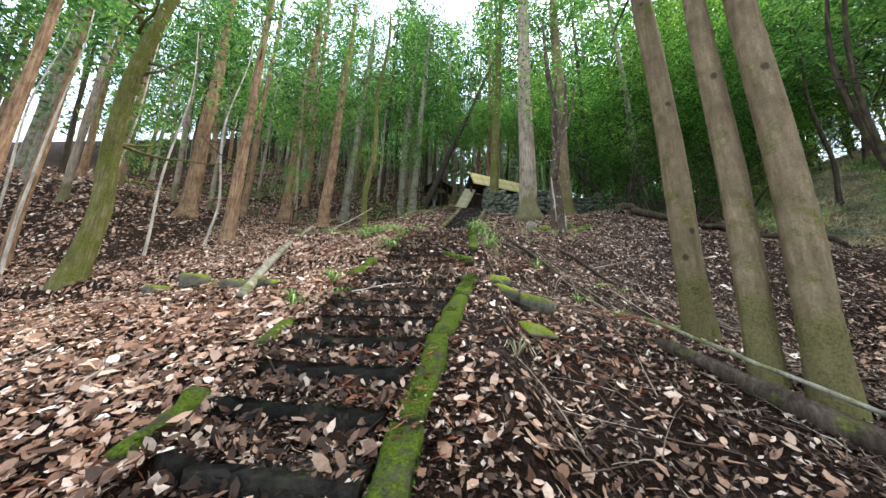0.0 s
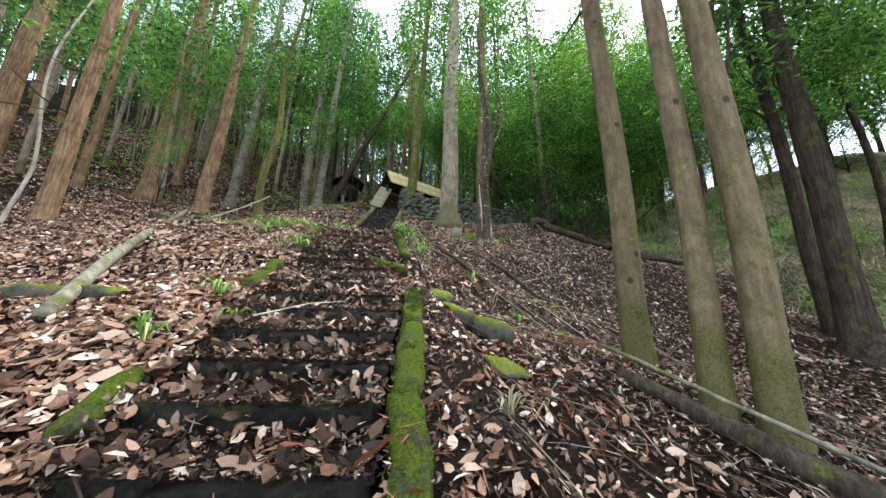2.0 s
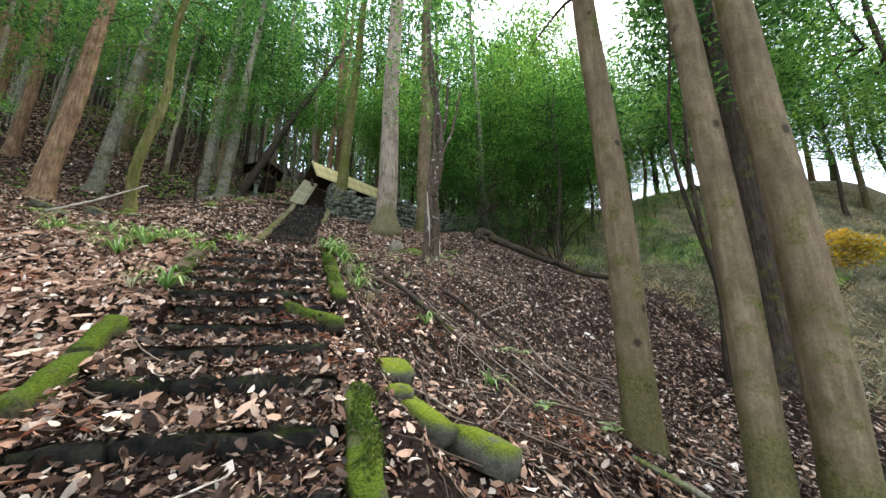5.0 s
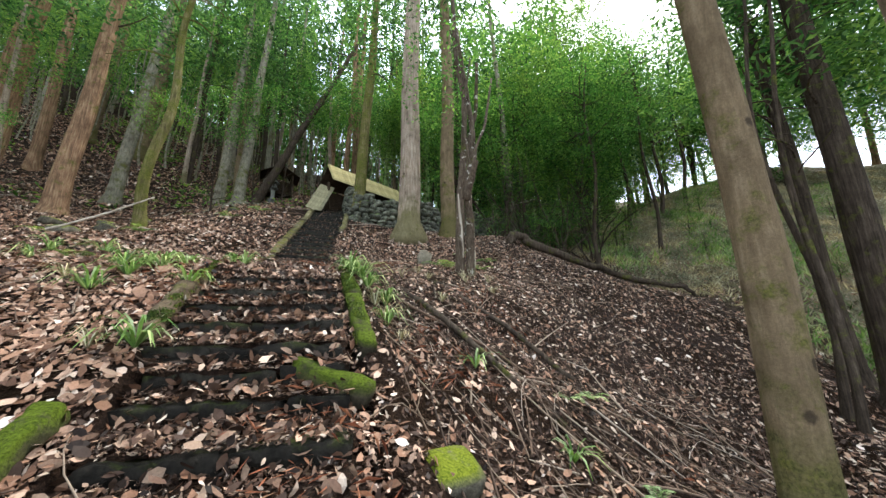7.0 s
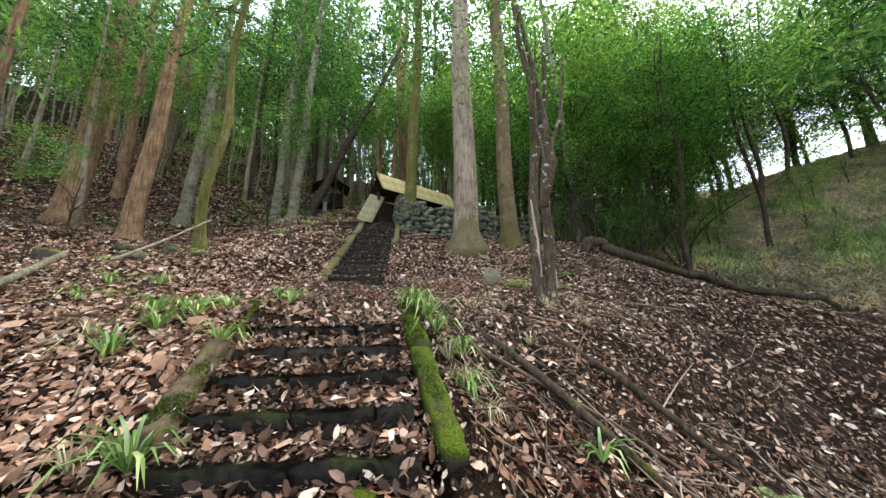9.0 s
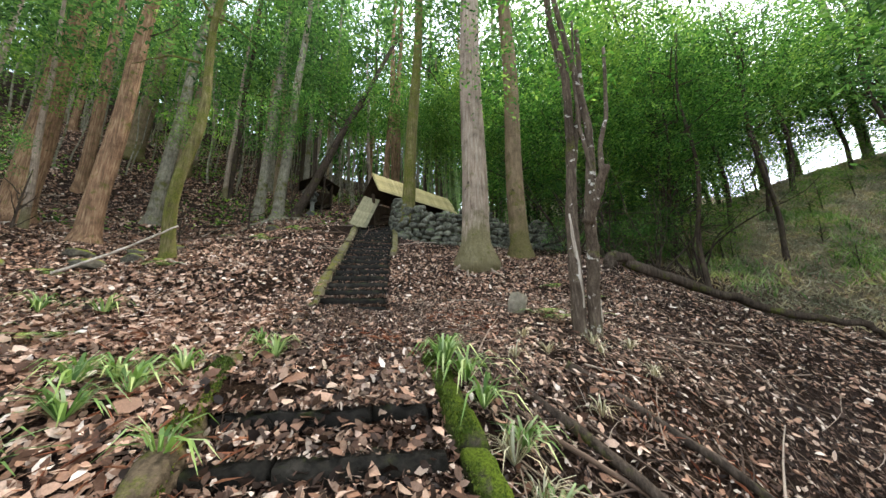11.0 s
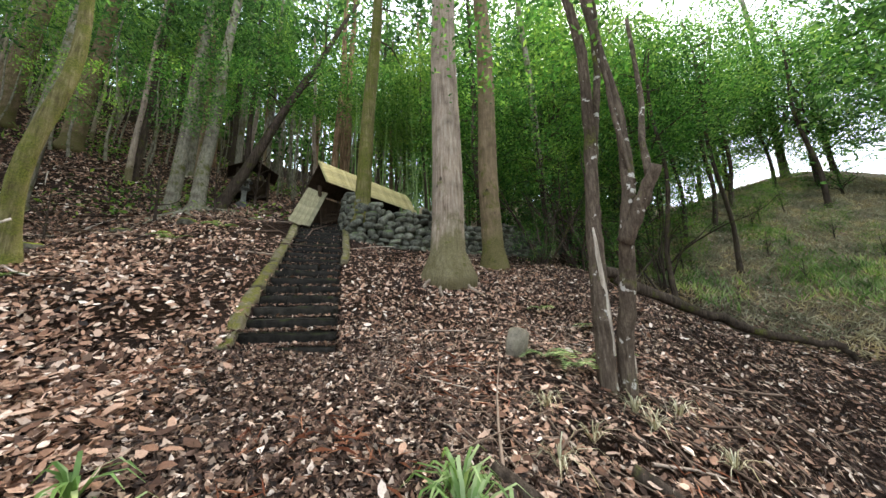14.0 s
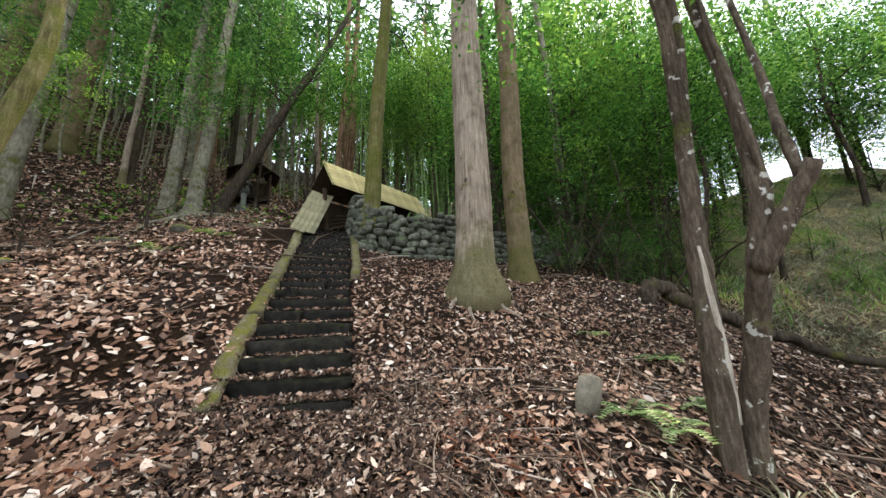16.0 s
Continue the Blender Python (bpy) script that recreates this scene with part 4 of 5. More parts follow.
part("leaves", broad_crown(rt, 1.1, 2.3, 1.2, 90, 26, MAT_YELLOW, 0.14, 0.09, 0.2), yb)

# ---- the hillside forest ----
wood = []
for k in range(5):
    h = 15.0 + 3 * rt.random()
    ob = tree("forest_tree", "slim cedar of the hillside wood", 0, 0, 0.17, h, (0.01 * rt.normal(), 0.0), (MAT_CEDAR, MAT_GREYBARK, MAT_CEDAR_PALE, MAT_ORANGE, MAT_DARKBARK)[k], rt, cedar_crown(rt, 8.6, h + 1, 2.5, 58, 14, length=0.4, width=0.13), None, "hillside wood", sides=9)
    wood.append(ob)
spots = []
rw = np.random.default_rng(5)
while len(spots) < 145:
    x, y = rw.uniform(-46, 34), rw.uniform(15, 62)
    if x > 10 and y < 23:
        continue
    if -9 < x < 7 and y < 24.5 or abs(x - 0.8) < 2.2 and y < 27:
        continue
    if any((x - a) ** 2 + (y - b) ** 2 < 2.2 for a, b in spots):
        continue
    spots.append((x, y))
for x, y in [(-20, 10), (-24, 14), (-18, 17), (-27, 8), (-22, 4), (-17, 6.5), (-30, 12), (-16, 20), (-13, 24), (-21, 21), (28, 6), (30, 14), (27, 20), (33, 9), (29, -2), (26, -6), (-14, -3), (-20, -6), (-12, -9), (12, -6), (16, -9), (7, -10), (-6, -12), (0, -15), (20, -2), (-9, -4), (10, -3.5), (-19, 8), (-16, 9), (-22, 11), (-25, 6), (-28, 16), (-20, 13), (-13.5, 6.5), (-17, 3), (-23, 18), (-31, 9), (-15, 16.5), (-26, 20), (-7.5, 27), (-4.5, 26), (-1.5, 29), (1.5, 28), (3.5, 30), (6.0, 28.5), (8.5, 30), (0, 33), (-3, 32), (4.5, 34), (10, 33), (12.5, 30), (-6, 31), (7, 36), (2, 37), (-9, 34), (-2, 38), (10, 38), (14, 35), (5, 40), (-5.5, 40), (17, 33), (12, 27), (6.5, 24.8), (2.4, 25.6), (-2.2, 25.0)]:
    spots.append((x, y))
for n, (x, y) in enumerate(spots):
    s = rw.uniform(0.75, 1.3)
    m = pose(x, y, on_ground(x, y, 0.1), rw.normal() * 1.5, rw.normal() * 1.5, rw.uniform(0, 360)) @ Matrix.Diagonal((s, s, s, 1))
    if n < 5:
        wood[n].matrix_basis = m
    else:
        copy_thing(wood[n % 5], m)

# ---- dry stone wall ----
wall = thing("stone_wall", "dry-stone retaining wall of grey-green rubble", "wall", kind="structure")
rs = np.random.default_rng(31)
stone_data = [mesh_from("stone", *boulder(rs, 1, 1, 1, 2, 0.45), MAT_WALLSTONE) for _ in range(10)]
WALL_LINE = [(1.45, 15.6), (1.75, 14.7), (3.1, 14.25), (5.5, 14.6), (9.0, 15.4), (12.5, 16.0)]
lengths = [math.dist(a, b) for a, b in zip(WALL_LINE, WALL_LINE[1:])]
total = sum(lengths)


def wall_point(s):
    for (a, b), L in zip(zip(WALL_LINE, WALL_LINE[1:]), lengths):
        if s <= L:
            return a[0] + (b[0] - a[0]) * s / L, a[1] + (b[1] - a[1]) * s / L, math.atan2(b[1] - a[1], b[0] - a[0])
        s -= L
    return (*WALL_LINE[-1], 0.0)


for row in range(9):
    s = rs.uniform(0, 0.2)
    while s < total:
        w = rs.uniform(0.15, 0.46) * (1 if s < 5 else 1.35)
        x, y, th = wall_point(s + w / 2)
        top = (1.2 if s < 4.5 else 1.0) + 0.12 * math.sin(s * 2.1)
        z = -0.1 + row * 0.19
        if z < top:
            h = rs.uniform(0.18, 0.27)
            part("stone", stone_data[rs.integers(10)], wall, m=pose(x + 0.1 * z * -math.sin(th) , y + 0.3 * z + rs.normal() * 0.04, on_ground(x, y) + z + 0.05, rs.normal() * 12, rs.normal() * 12, math.degrees(th) + rs.normal() * 15) @ Matrix.Diagonal((w * rs.uniform(0.5, 0.66), 0.24, h * rs.uniform(0.52, 0.7), 1)))
        s += w * 0.93
# earth fill behind the wall
fx = np.linspace(0, total, 40)
fv = []
for s in fx:
    x, y, th = wall_point(s)
    z = on_ground(x, y)
    for d, h in ((0.25, -0.3), (0.55, 1.0), (2.2, 0.9), (4.5, 0.0)):
        fv.append((x - 0.2 * math.sin(th) * d, y + d, max(z + h, on_ground(x, y + d) - 0.1)))
ff = [[i * 4 + j, (i + 1) * 4 + j, (i + 1) * 4 + j + 1, i * 4 + j + 1] for i in range(len(fx) - 1) for j in range(3)]
part("earth_fill", mesh_from("earth_fill", np.array(fv), ff, MAT_SOIL), wall)


# ---- roofed hut, leaning board, small shrine and lantern ----
def hut():
    ob = thing("collapsed_hut", "collapsed wooden hut with pale weathered board roof", "hut", at=pose(0.75, 15.65, 7.2))
    ridge_a, ridge_b = np.array([0.0, 0.0, 2.05]), np.array([3.55, 1.8, 2.05])
    along = unit(ridge_b - ridge_a)
    down = np.array([0.3, -0.45, -0.85])
    down = unit(down - along * (down @ along))
    L, D = float(np.linalg.norm(ridge_b - ridge_a)), 0.95
    nrm = np.cross(along, down)
    rows = 7
    for k in range(rows):
        v, f = boards((L + rt.uniform(-0.1, 0.1), D / rows + 0.02, 0.018))
        c = (ridge_a + ridge_b) / 2 + down * D * (k + 0.5) / rows
        mm = Matrix([[along[i], down[i], nrm[i], c[i] + 0.004 * k * nrm[i]] for i in range(3)] + [[0, 0, 0, 1]])
        part("roof_board", mesh_from("roof_board", v, f, MAT_ROOFBOARD, False), ob, m=mm @ pose(0, 0, 0, rt.normal() * 2, 0, rt.normal() * 0.3))
    back = unit(np.array([-0.55, 0.5, -0.7]) - along * (np.array([-0.55, 0.5, -0.7]) @ along))
    n2 = np.cross(along, back)
    v, f = boards((L, 1.1, 0.03))
    c = (ridge_a + ridge_b) / 2 + back * 0.55
    part("rear_roof", mesh_from("rear_roof", v, f, MAT_OLDWOOD, False), ob, m=Matrix([[along[i], back[i], n2[i], c[i]] for i in range(3)] + [[0, 0, 0, 1]]))
    v, f = boards((0.05, 1.0, 0.07))
    c = ridge_a + down * D / 2 - along * 0.03
    part("bargeboard", mesh_from("bargeboard", v, f, MAT_ROOFBOARD, False), ob, m=Matrix([[along[i], down[i], nrm[i], c[i]] for i in range(3)] + [[0, 0, 0, 1]]))
    for px, py, h in ((0.1, 0.15, 1.4), (3.2, 1.55, 1.4), (-0.3, 0.75, 1.45), (2.8, 2.1, 1.45)):
        v, f = boards((0.1, 0.1, h))
        part("post", mesh_from("post", v, f, MAT_OLDWOOD, False), ob, m=pose(px, py, h / 2 - 0.1, rt.normal() * 3, rt.normal() * 3, 20))
    v, f = boards((3.2, 0.04, 1.0))
    part("back_wall", mesh_from("back_wall", v, f, MAT_OLDWOOD, False), ob, m=pose(1.2, 1.5, 0.7, 0, 0, 27))
    for k in range(4):
        v, f = boards((1.2, 0.16, 0.03))
        part("fallen_plank", mesh_from("fallen_plank", v, f, MAT_OLDWOOD, False), ob, m=pose(0.7 + 0.1 * k, 0.0 + 0.12 * k, 0.25 + 0.12 * k, 12, -22 + 9 * k, 10 - 12 * k))
    return ob


hut()
lb = thing("leaning_board", "grey-green wooden panel leaning against the hut", "board", at=pose(0.5, 15.55, 7.7))
long_way = Vector((0.5, 0.7, 1.3)).normalized()
side_way = Vector((1, 0, 0.1))
side_way = (side_way - long_way * side_way.dot(long_way)).normalized()
face_way = side_way.cross(long_way)
for k in range(5):
    v, f = boards((0.122, 1.6, 0.03))
    part("plank", mesh_from("plank", v, f, MAT_GREYBOARD, False), lb, m=Matrix([[side_way[i], long_way[i], face_way[i], 0] for i in range(3)] + [[0, 0, 0, 1]]) @ pose(-0.25 + 0.125 * k, 0.02 * rt.normal(), 0.003 * k))


def shrine(x, y):
    z = on_ground(x, y)
    ob = thing("small_shrine", "small dark wooden shrine with gabled roof", "shrine", at=pose(x, y, z, 0, 0, 8))
    for dx in (-0.75, 0.75):
        for dy in (-0.5, 0.5):
            v, f = boards((0.11, 0.11, 1.7))
            part("post", mesh_from("post", v, f, MAT_OLDWOOD, False), ob, m=pose(dx, dy, 0.8))
    for dx, dy, sx, sy in ((0, 0.5, 1.5, 0.04), (-0.75, 0, 0.04, 1.0), (0.75, 0, 0.04, 1.0)):
        v, f = boards((sx, sy, 1.3))
        part("wall_panel", mesh_from("wall_panel", v, f, MAT_OLDWOOD, False), ob, m=pose(dx, dy, 0.85))
    for side in (-1, 1):
        for k in range(5):
            v, f = boards((0.28, 1.7, 0.03))
            part("roof_board", mesh_from("roof_board", v, f, MAT_OLDWOOD, False), ob, m=pose(side * (0.12 + 0.235 * k), 0, 2.1 - 0.135 * k, 0, side * 30, 0))
    v, f = boards((1.5, 0.9, 0.08))
    part("floor_platform", mesh_from("floor_platform", v, f, MAT_OLDWOOD, False), ob, m=pose(0, 0, 0.3))
    return ob


shrine(-1.9, 25.2)


def lathe(profile, sides=10):
    z = np.array([q[1] for q in profile])
    return tube(np.stack([0 * z, 0 * z, z], -1), [q[0] for q in profile], sides)


def lantern(x, y):
    ob = thing("stone_lantern", "weathered grey stone lantern before the shrine", "lantern", at=pose(x, y, on_ground(x, y), 0, 0, 20))
    for name, prof, n in (("base", [(0.3, -0.1), (0.3, 0.12), (0.24, 0.2)], 6), ("shaft", [(0.13, 0.18), (0.11, 0.5), (0.13, 0.82)], 12), ("platform", [(0.14, 0.8), (0.27, 0.92), (0.27, 1.0)], 6), ("cap", [(0.36, 1.3), (0.34, 1.36), (0.12, 1.52)], 6), ("finial", [(0.06, 1.5), (0.1, 1.6), (0.02, 1.74)], 10)):
        v, f = lathe(prof, n)
        part(name, mesh_from(name, v, f, MAT_LANTERN, False), ob)
    for k in range(4):
        v, f = boards((0.09, 0.09, 0.32))
        part("fire_box_post", mesh_from("fire_box_post", v, f, MAT_LANTERN, False), ob, m=pose(0.13 * (1 if k % 2 else -1), 0.13 * (1 if k > 1 else -1), 1.15))
    return ob


lantern(-2.1, 23.9)


# ---- logs, fallen branches ----
def log(label, pts, r0, r1_, material, name="fallen_log", lift=0.6):
    pts = np.array([(x, y, on_ground(x, y) + r0 * lift + dz) for x, y, dz in pts])
    n = max(14, 5 * len(pts))
    p = np.array([[np.interp(s, np.arange(len(pts)), pts[:, k]) for k in range(3)] for s in np.linspace(0, len(pts) - 1, n)])
    p += rt.normal(size=p.shape) * r0 * 0.12
    v, f = tube(p, np.linspace(r0, r1_, n), 9, 0.07, rt)
    return tagged(part(name, mesh_from(name, v, f, material)), label, "log")


log("grey weathered log lying across the leaves", [(-2.4, 2.6, 0.02), (-3.4, 5.0, 0.12), (-5.7, 11.0, 0.3)], 0.07, 0.06, MAT_GREYBARK)
log("long dark fallen trunk with upturned root end", [(6.4, 10.1, 0.1), (8.0, 9.6, 0.2), (9.6, 8.9, 0.2), (11.0, 8.2, 0.2)], 0.13, 0.07, MAT_DARKBARK)
log("dark upturned root of the fallen trunk", [(6.0, 10.2, -0.1), (6.1, 10.2, 0.15), (6.4, 10.1, 0.2), (6.8, 10.0, 0.05)], 0.16, 0.1, MAT_DARKBARK, "root_stump")
log("broken end branch of the fallen trunk", [(10.8, 8.3, 0.3), (11.15, 8.15, 0.1), (11.25, 8.1, -0.2)], 0.07, 0.04, MAT_DARKBARK, "fallen_branch")
log("dark rotting log at the foot of the cedars", [(2.75, 2.45, 0.0), (3.3, 1.45, 0.03), (4.4, 0.1, 0.05)], 0.07, 0.14, MAT_DARKBARK)
log("mossy stick lying on the bank", [(2.7, 2.6, 0.2), (3.3, 1.6, 0.26), (4.1, 0.6, 0.3)], 0.022, 0.018, MAT_GREYBARK, "fallen_branch")
log("bare brown branch running down the bank", [(1.2, 7.2, 0.02), (1.9, 5.9, 0.05), (2.7, 4.6, 0.04)], 0.055, 0.03, MAT_DARKBARK, "fallen_branch")
log("bare brown branch on the bank", [(2.2, 7.0, 0.02), (3.0, 6.1, 0.06), (3.6, 5.4, 0.04)], 0.05, 0.03, MAT_DARKBARK, "fallen_branch")
log("thin branch lying on the bank", [(1.3, 6.3, 0.02), (2.4, 5.5, 0.04), (3.6, 4.6, 0.03)], 0.022, 0.012, MAT_TWIG, "fallen_branch")
log("pale broken branch leaning on the slope", [(-5.2, 11.5, 0.1), (-4.4, 11.7, 0.5), (-3.6, 12.0, 1.0)], 0.03, 0.018, MAT_DEADWOOD, "fallen_branch")
log("pale forked dead branch in the bushes", [(9.5, 16.0, 1.2), (10.6, 15.8, 1.8), (11.8, 15.7, 2.1)], 0.05, 0.03, MAT_DEADWOOD, "dead_branch")
log("pale twig lying across the steps", [(-0.75, 2.1, 0.1), (-0.4, 2.35, 0.12), (-0.05, 2.5, 0.1)], 0.008, 0.004, MAT_DEADWOOD, "twig")


# ---- tufts and ferns ----
def tuft(label, x, y, n, length, width, material, name="grass_tuft", z=None):
    th = rt.uniform(0, 2 * np.pi, n)
    out = rt.uniform(0.35, 1.0, n)
    vs, fs = [], []
    for k in range(n):
        d = np.array([math.cos(th[k]), math.sin(th[k]), 0])
        side = np.array([-d[1], d[0], 0]) * width * 0.5
        L = length * rt.uniform(0.6, 1.15)
        q = [d * L * out[k] * t + np.array([0, 0, L * (1.5 * t - (0.75 + 0.75 * out[k]) * t * t)]) for t in (0, 0.35, 0.7, 1.0)]
        b = len(vs)
        for p_, w_ in zip(q, (0.7, 1.0, 0.75, 0.08)):
            vs += [p_ - side * w_, p_ + side * w_]
        fs += [[b + 2 * i, b + 2 * i + 1, b + 2 * i + 3, b + 2 * i + 2] for i in range(3)]
    me = mesh_from(name, np.array(vs), fs, material)
    zz = float(surface(x, y)) if z is None else z
    return tagged(part(name, me, m=pose(x, y, zz)), label, "plant")


for x, y, n, L, m_ in [(-1.04, 5.02, 38, 0.36, MAT_GRASS), (-1.05, 6.1, 26, 0.32, MAT_GRASS), (-1.35, 5.1, 22, 0.3, MAT_DRYGRASS), (0.75, 6.75, 34, 0.4, MAT_GRASS), (0.95, 6.35, 30, 0.36, MAT_GRASS), (0.98, 5.95, 40, 0.42, MAT_DRYGRASS), (1.05, 5.6, 30, 0.34, MAT_GRASS), (1.65, 7.1, 22, 0.34, MAT_DRYGRASS), (-1.5, 6.7, 26, 0.34, MAT_GRASS), (-1.95, 6.9, 24, 0.3, MAT_GRASS), (2.95, 7.3, 26, 0.3, MAT_DRYGRASS), (1.0, 1.35, 26, 0.3, MAT_DRYGRASS), (-1.35, 1.95, 20, 0.28, MAT_GRASS), (2.2, 7.3, 20, 0.28, MAT_DRYGRASS), (3.3, 6.9, 26, 0.32, MAT_DRYGRASS), (-0.9, 7.6, 18, 0.25, MAT_GRASS), (2.0, 5.2, 18, 0.3, MAT_GRASS), (2.5, 4.3, 18, 0.26, MAT_GRASS), (-1.9, 6.2, 30, 0.36, MAT_GRASS), (-2.3, 6.6, 26, 0.34, MAT_DRYGRASS), (-1.75, 6.55, 30, 0.34, MAT_GRASS), (0.85, 7.0, 30, 0.32, MAT_GRASS), (1.15, 6.1, 30, 0.34, MAT_GRASS), (1.2, 5.5, 26, 0.34, MAT_DRYGRASS), (2.1, 6.4, 24, 0.3, MAT_DRYGRASS), (-3.6, 8.4, 22, 0.34, MAT_GRASS), (-1.3, 2.9, 22, 0.26, MAT_GRASS), (-0.95, 2.35, 18, 0.22, MAT_GRASS), (-0.7, 7.2, 26, 0.3, MAT_GRASS), (3.5, 7.4, 26, 0.34, MAT_DRYGRASS), (-1.35, 7.1, 26, 0.28, MAT_GRASS), (-1.75, 7.0, 24, 0.3, MAT_GRASS), (-2.1, 7.25, 20, 0.28, MAT_GRASS), (0.9, 6.6, 40, 0.4, MAT_GRASS), (1.05, 5.75, 44, 0.36, MAT_DRYGRASS), (3.0, 7.5, 30, 0.34, MAT_DRYGRASS), (2.15, 7.75, 24, 0.3, MAT_DRYGRASS), (-3.3, 9.6, 30, 0.4, MAT_GRASS), (-4.2, 9.9, 30, 0.4, MAT_GRASS)]:
    tuft("arching tuft of long grass blades" if m_ is MAT_GRASS else "straw-coloured tuft of dry grass", x, y, n, L * (1.4 if m_ is MAT_GRASS else 1.1), 0.024 if m_ is MAT_GRASS else 0.01, m_)


def fern(label, x, y, s, n=7):
    c, a, b = [], [], []
    for k in range(n):
        th = rt.uniform(0, 2 * np.pi)
        d = np.array([math.cos(th), math.sin(th), 0.0])
        side = np.array([-d[1], d[0], 0.0])
        for t in np.linspace(0.15, 1, 12):
            p_ = d * s * t + np.array([0, 0, s * (0.9 * t - 0.75 * t * t)])
            for sg in (-1, 1):
                c.append(p_ + side * sg * s * 0.14 * (1.15 - t))
                a.append(unit(side * sg + d * 0.4))
                b.append(unit(d - side * sg * 0.3))
    c, a, b = np.array(c), np.array(a), np.array(b)
    v, f = leaf_arrays(c, a, b, s * 0.24, s * 0.085, 0.004)
    return tagged(part("fern", mesh_from("fern", v, f, MAT_GRASS, False), m=pose(x, y, float(surface(x, y)) + 0.02)), label, "plant")


for x, y, s in [(2.95, 3.85, 0.2), (3.1, 4.95, 0.26), (3.6, 5.1, 0.24), (2.9, 8.5, 0.4), (3.0, 8.2, 0.36), (-4.0, 12.6, 0.5), (-5.6, 12.2, 0.45), (-2.4, 14.6, 0.45), (4.3, 10.0, 0.35), (4.6, 9.2, 0.35), (-3.1, 8.3, 0.35), (-6.3, 9.8, 0.4), (3.9, 8.4, 0.3), (3.5, 3.4, 0.22), (-1.6, 15.2, 0.4), (-3.6, 3.9, 0.3)]:
    fern("small green fern among the leaves", x, y, s)

# grass on the steep bank
rg = np.random.default_rng(77)
n = 12000
bx, by = rg.uniform(12.0, 19, n), rg.uniform(5, 16, n)
keep = np.sin(bx * 0.9) * np.sin(by * 0.8 + 1) + rg.normal(size=n) * 0.3 > 0.35
bx, by = bx[keep], by[keep]
c = np.stack([bx, by, slope(bx, by) + bumps(bx, by) + 0.12], -1)
a = unit(rg.normal(size=c.shape) * np.array([0.5, 0.5, 0.2]) + np.array([0, 0, 0.8]))
b = unit(np.cross(a, rg.normal(size=c.shape)))
v, f = leaf_arrays(c, a, b, rg.uniform(0.25, 0.6, len(c)), rg.uniform(0.02, 0.06, len(c)), 0.01)
tagged(part("bank_grass", mesh_from("bank_grass", v, f, MAT_GRASS, False)), "light green grass and weeds on the bank", "grass", kind="stuff")


# dry straw grass, dense and pale so its colour also lifts the bank's brightness
n = 46000
bx, by = rg.uniform(11.5, 30, n), rg.uniform(0, 18, n)
c = np.stack([bx, by, slope(bx, by) + bumps(bx, by) + 0.08], -1)
a = unit(rg.normal(size=c.shape) * np.array([0.7, 0.7, 0.2]) + np.array([0, 0, 0.6]))
b = unit(np.cross(a, rg.normal(size=c.shape)))
v, f = leaf_arrays(c, a, b, rg.uniform(0.2, 0.5, len(c)), rg.uniform(0.015, 0.04, len(c)), 0.01)
tagged(part("dry_grass", mesh_from("dry_grass", v, f, MAT_DRYGRASS, False)), "straw-coloured dry grass on the bank", "grass", kind="stuff")

# ---- leaf litter ----
def litter(name, label, n, xr, yr, size, material, r, density=None, lift=0.01, aspect=0.42, tilt=0.25, fade=True):
    x, y = r.uniform(*xr, n), r.uniform(*yr, n)
    if density is not None:
        k = r.random(n) < density(x, y)
        x, y = x[k], y[k]
    edge = np.minimum(np.minimum(x - xr[0], xr[1] - x) / (0.18 * (xr[1] - xr[0])), np.minimum(y - yr[0], yr[1] - y) / (0.1 * (yr[1] - yr[0])))
    k = r.random(len(x)) < np.clip(edge + 0.15, 0, 1) if fade else np.ones(len(x), bool)
    x, y = x[k], y[k]
    n = len(x)
    z = surface(x, y)
    e = 0.05
    sx, sy = (slope(x + e, y) - slope(x - e, y)) / (2 * e), (slope(x, y + e) - slope(x, y - e)) / (2 * e)
    u, w = flight2_local(x, y)
    step = ((x > ST1_L) & (x < ST1_R) & (y < Y1[-1])) | ((np.abs(u) < 0.6) & (w > 0))
    sx, sy = np.where(step, 0, sx), np.where(step, 0, sy)
    up = unit(np.stack([-sx, -sy, np.ones(n)], -1) + r.normal(size=(n, 3)) * tilt)
    a = unit(np.cross(up, r.normal(size=(n, 3))))
    b = np.cross(up, a)
    L = size * r.uniform(0.45, 1.35, n)
    c = np.stack([x, y, z + lift + r.random(n) * lift * 1.5], -1)
    v, f = leaf_arrays(c, a, b, L, L * aspect * r.uniform(0.7, 1.3, n), L * r.uniform(-0.06, 0.14, n), r.uniform(-0.08, 0.2, n) if 0.08 < size < 0.125 or size > 0.15 and n < 3000 else None)
    return tagged(part(name, mesh_from(name, v, f, material, False)), label, "leaves", kind="stuff")


rl = np.random.default_rng(99)
patchy = lambda x, y: 0.55 + 0.45 * np.sin(x * 1.9 + 2 * np.sin(y)) * np.sin(y * 1.3 + x)
stair_side = lambda x, y: np.where((x > ST1_L) & (x < ST1_R), np.where(y > 4.4, 0.4, 0.14), 1.0)
trodden = lambda x, y: np.where((x > -0.85) & (x < 1.35) & (y > 6.9) & (y < 10.0), 0.12, 1.0)
litter("leaf_litter", "dry brown and pale broad leaves covering the bank", 78000, (-7.0, 1.4), (-3.5, 10.6), 0.086, MAT_LITTER, rl, lambda x, y: stair_side(x, y) * np.where(x > 0.55, 0.3, 1.0) * trodden(x, y), 0.016, 0.5, 0.5)
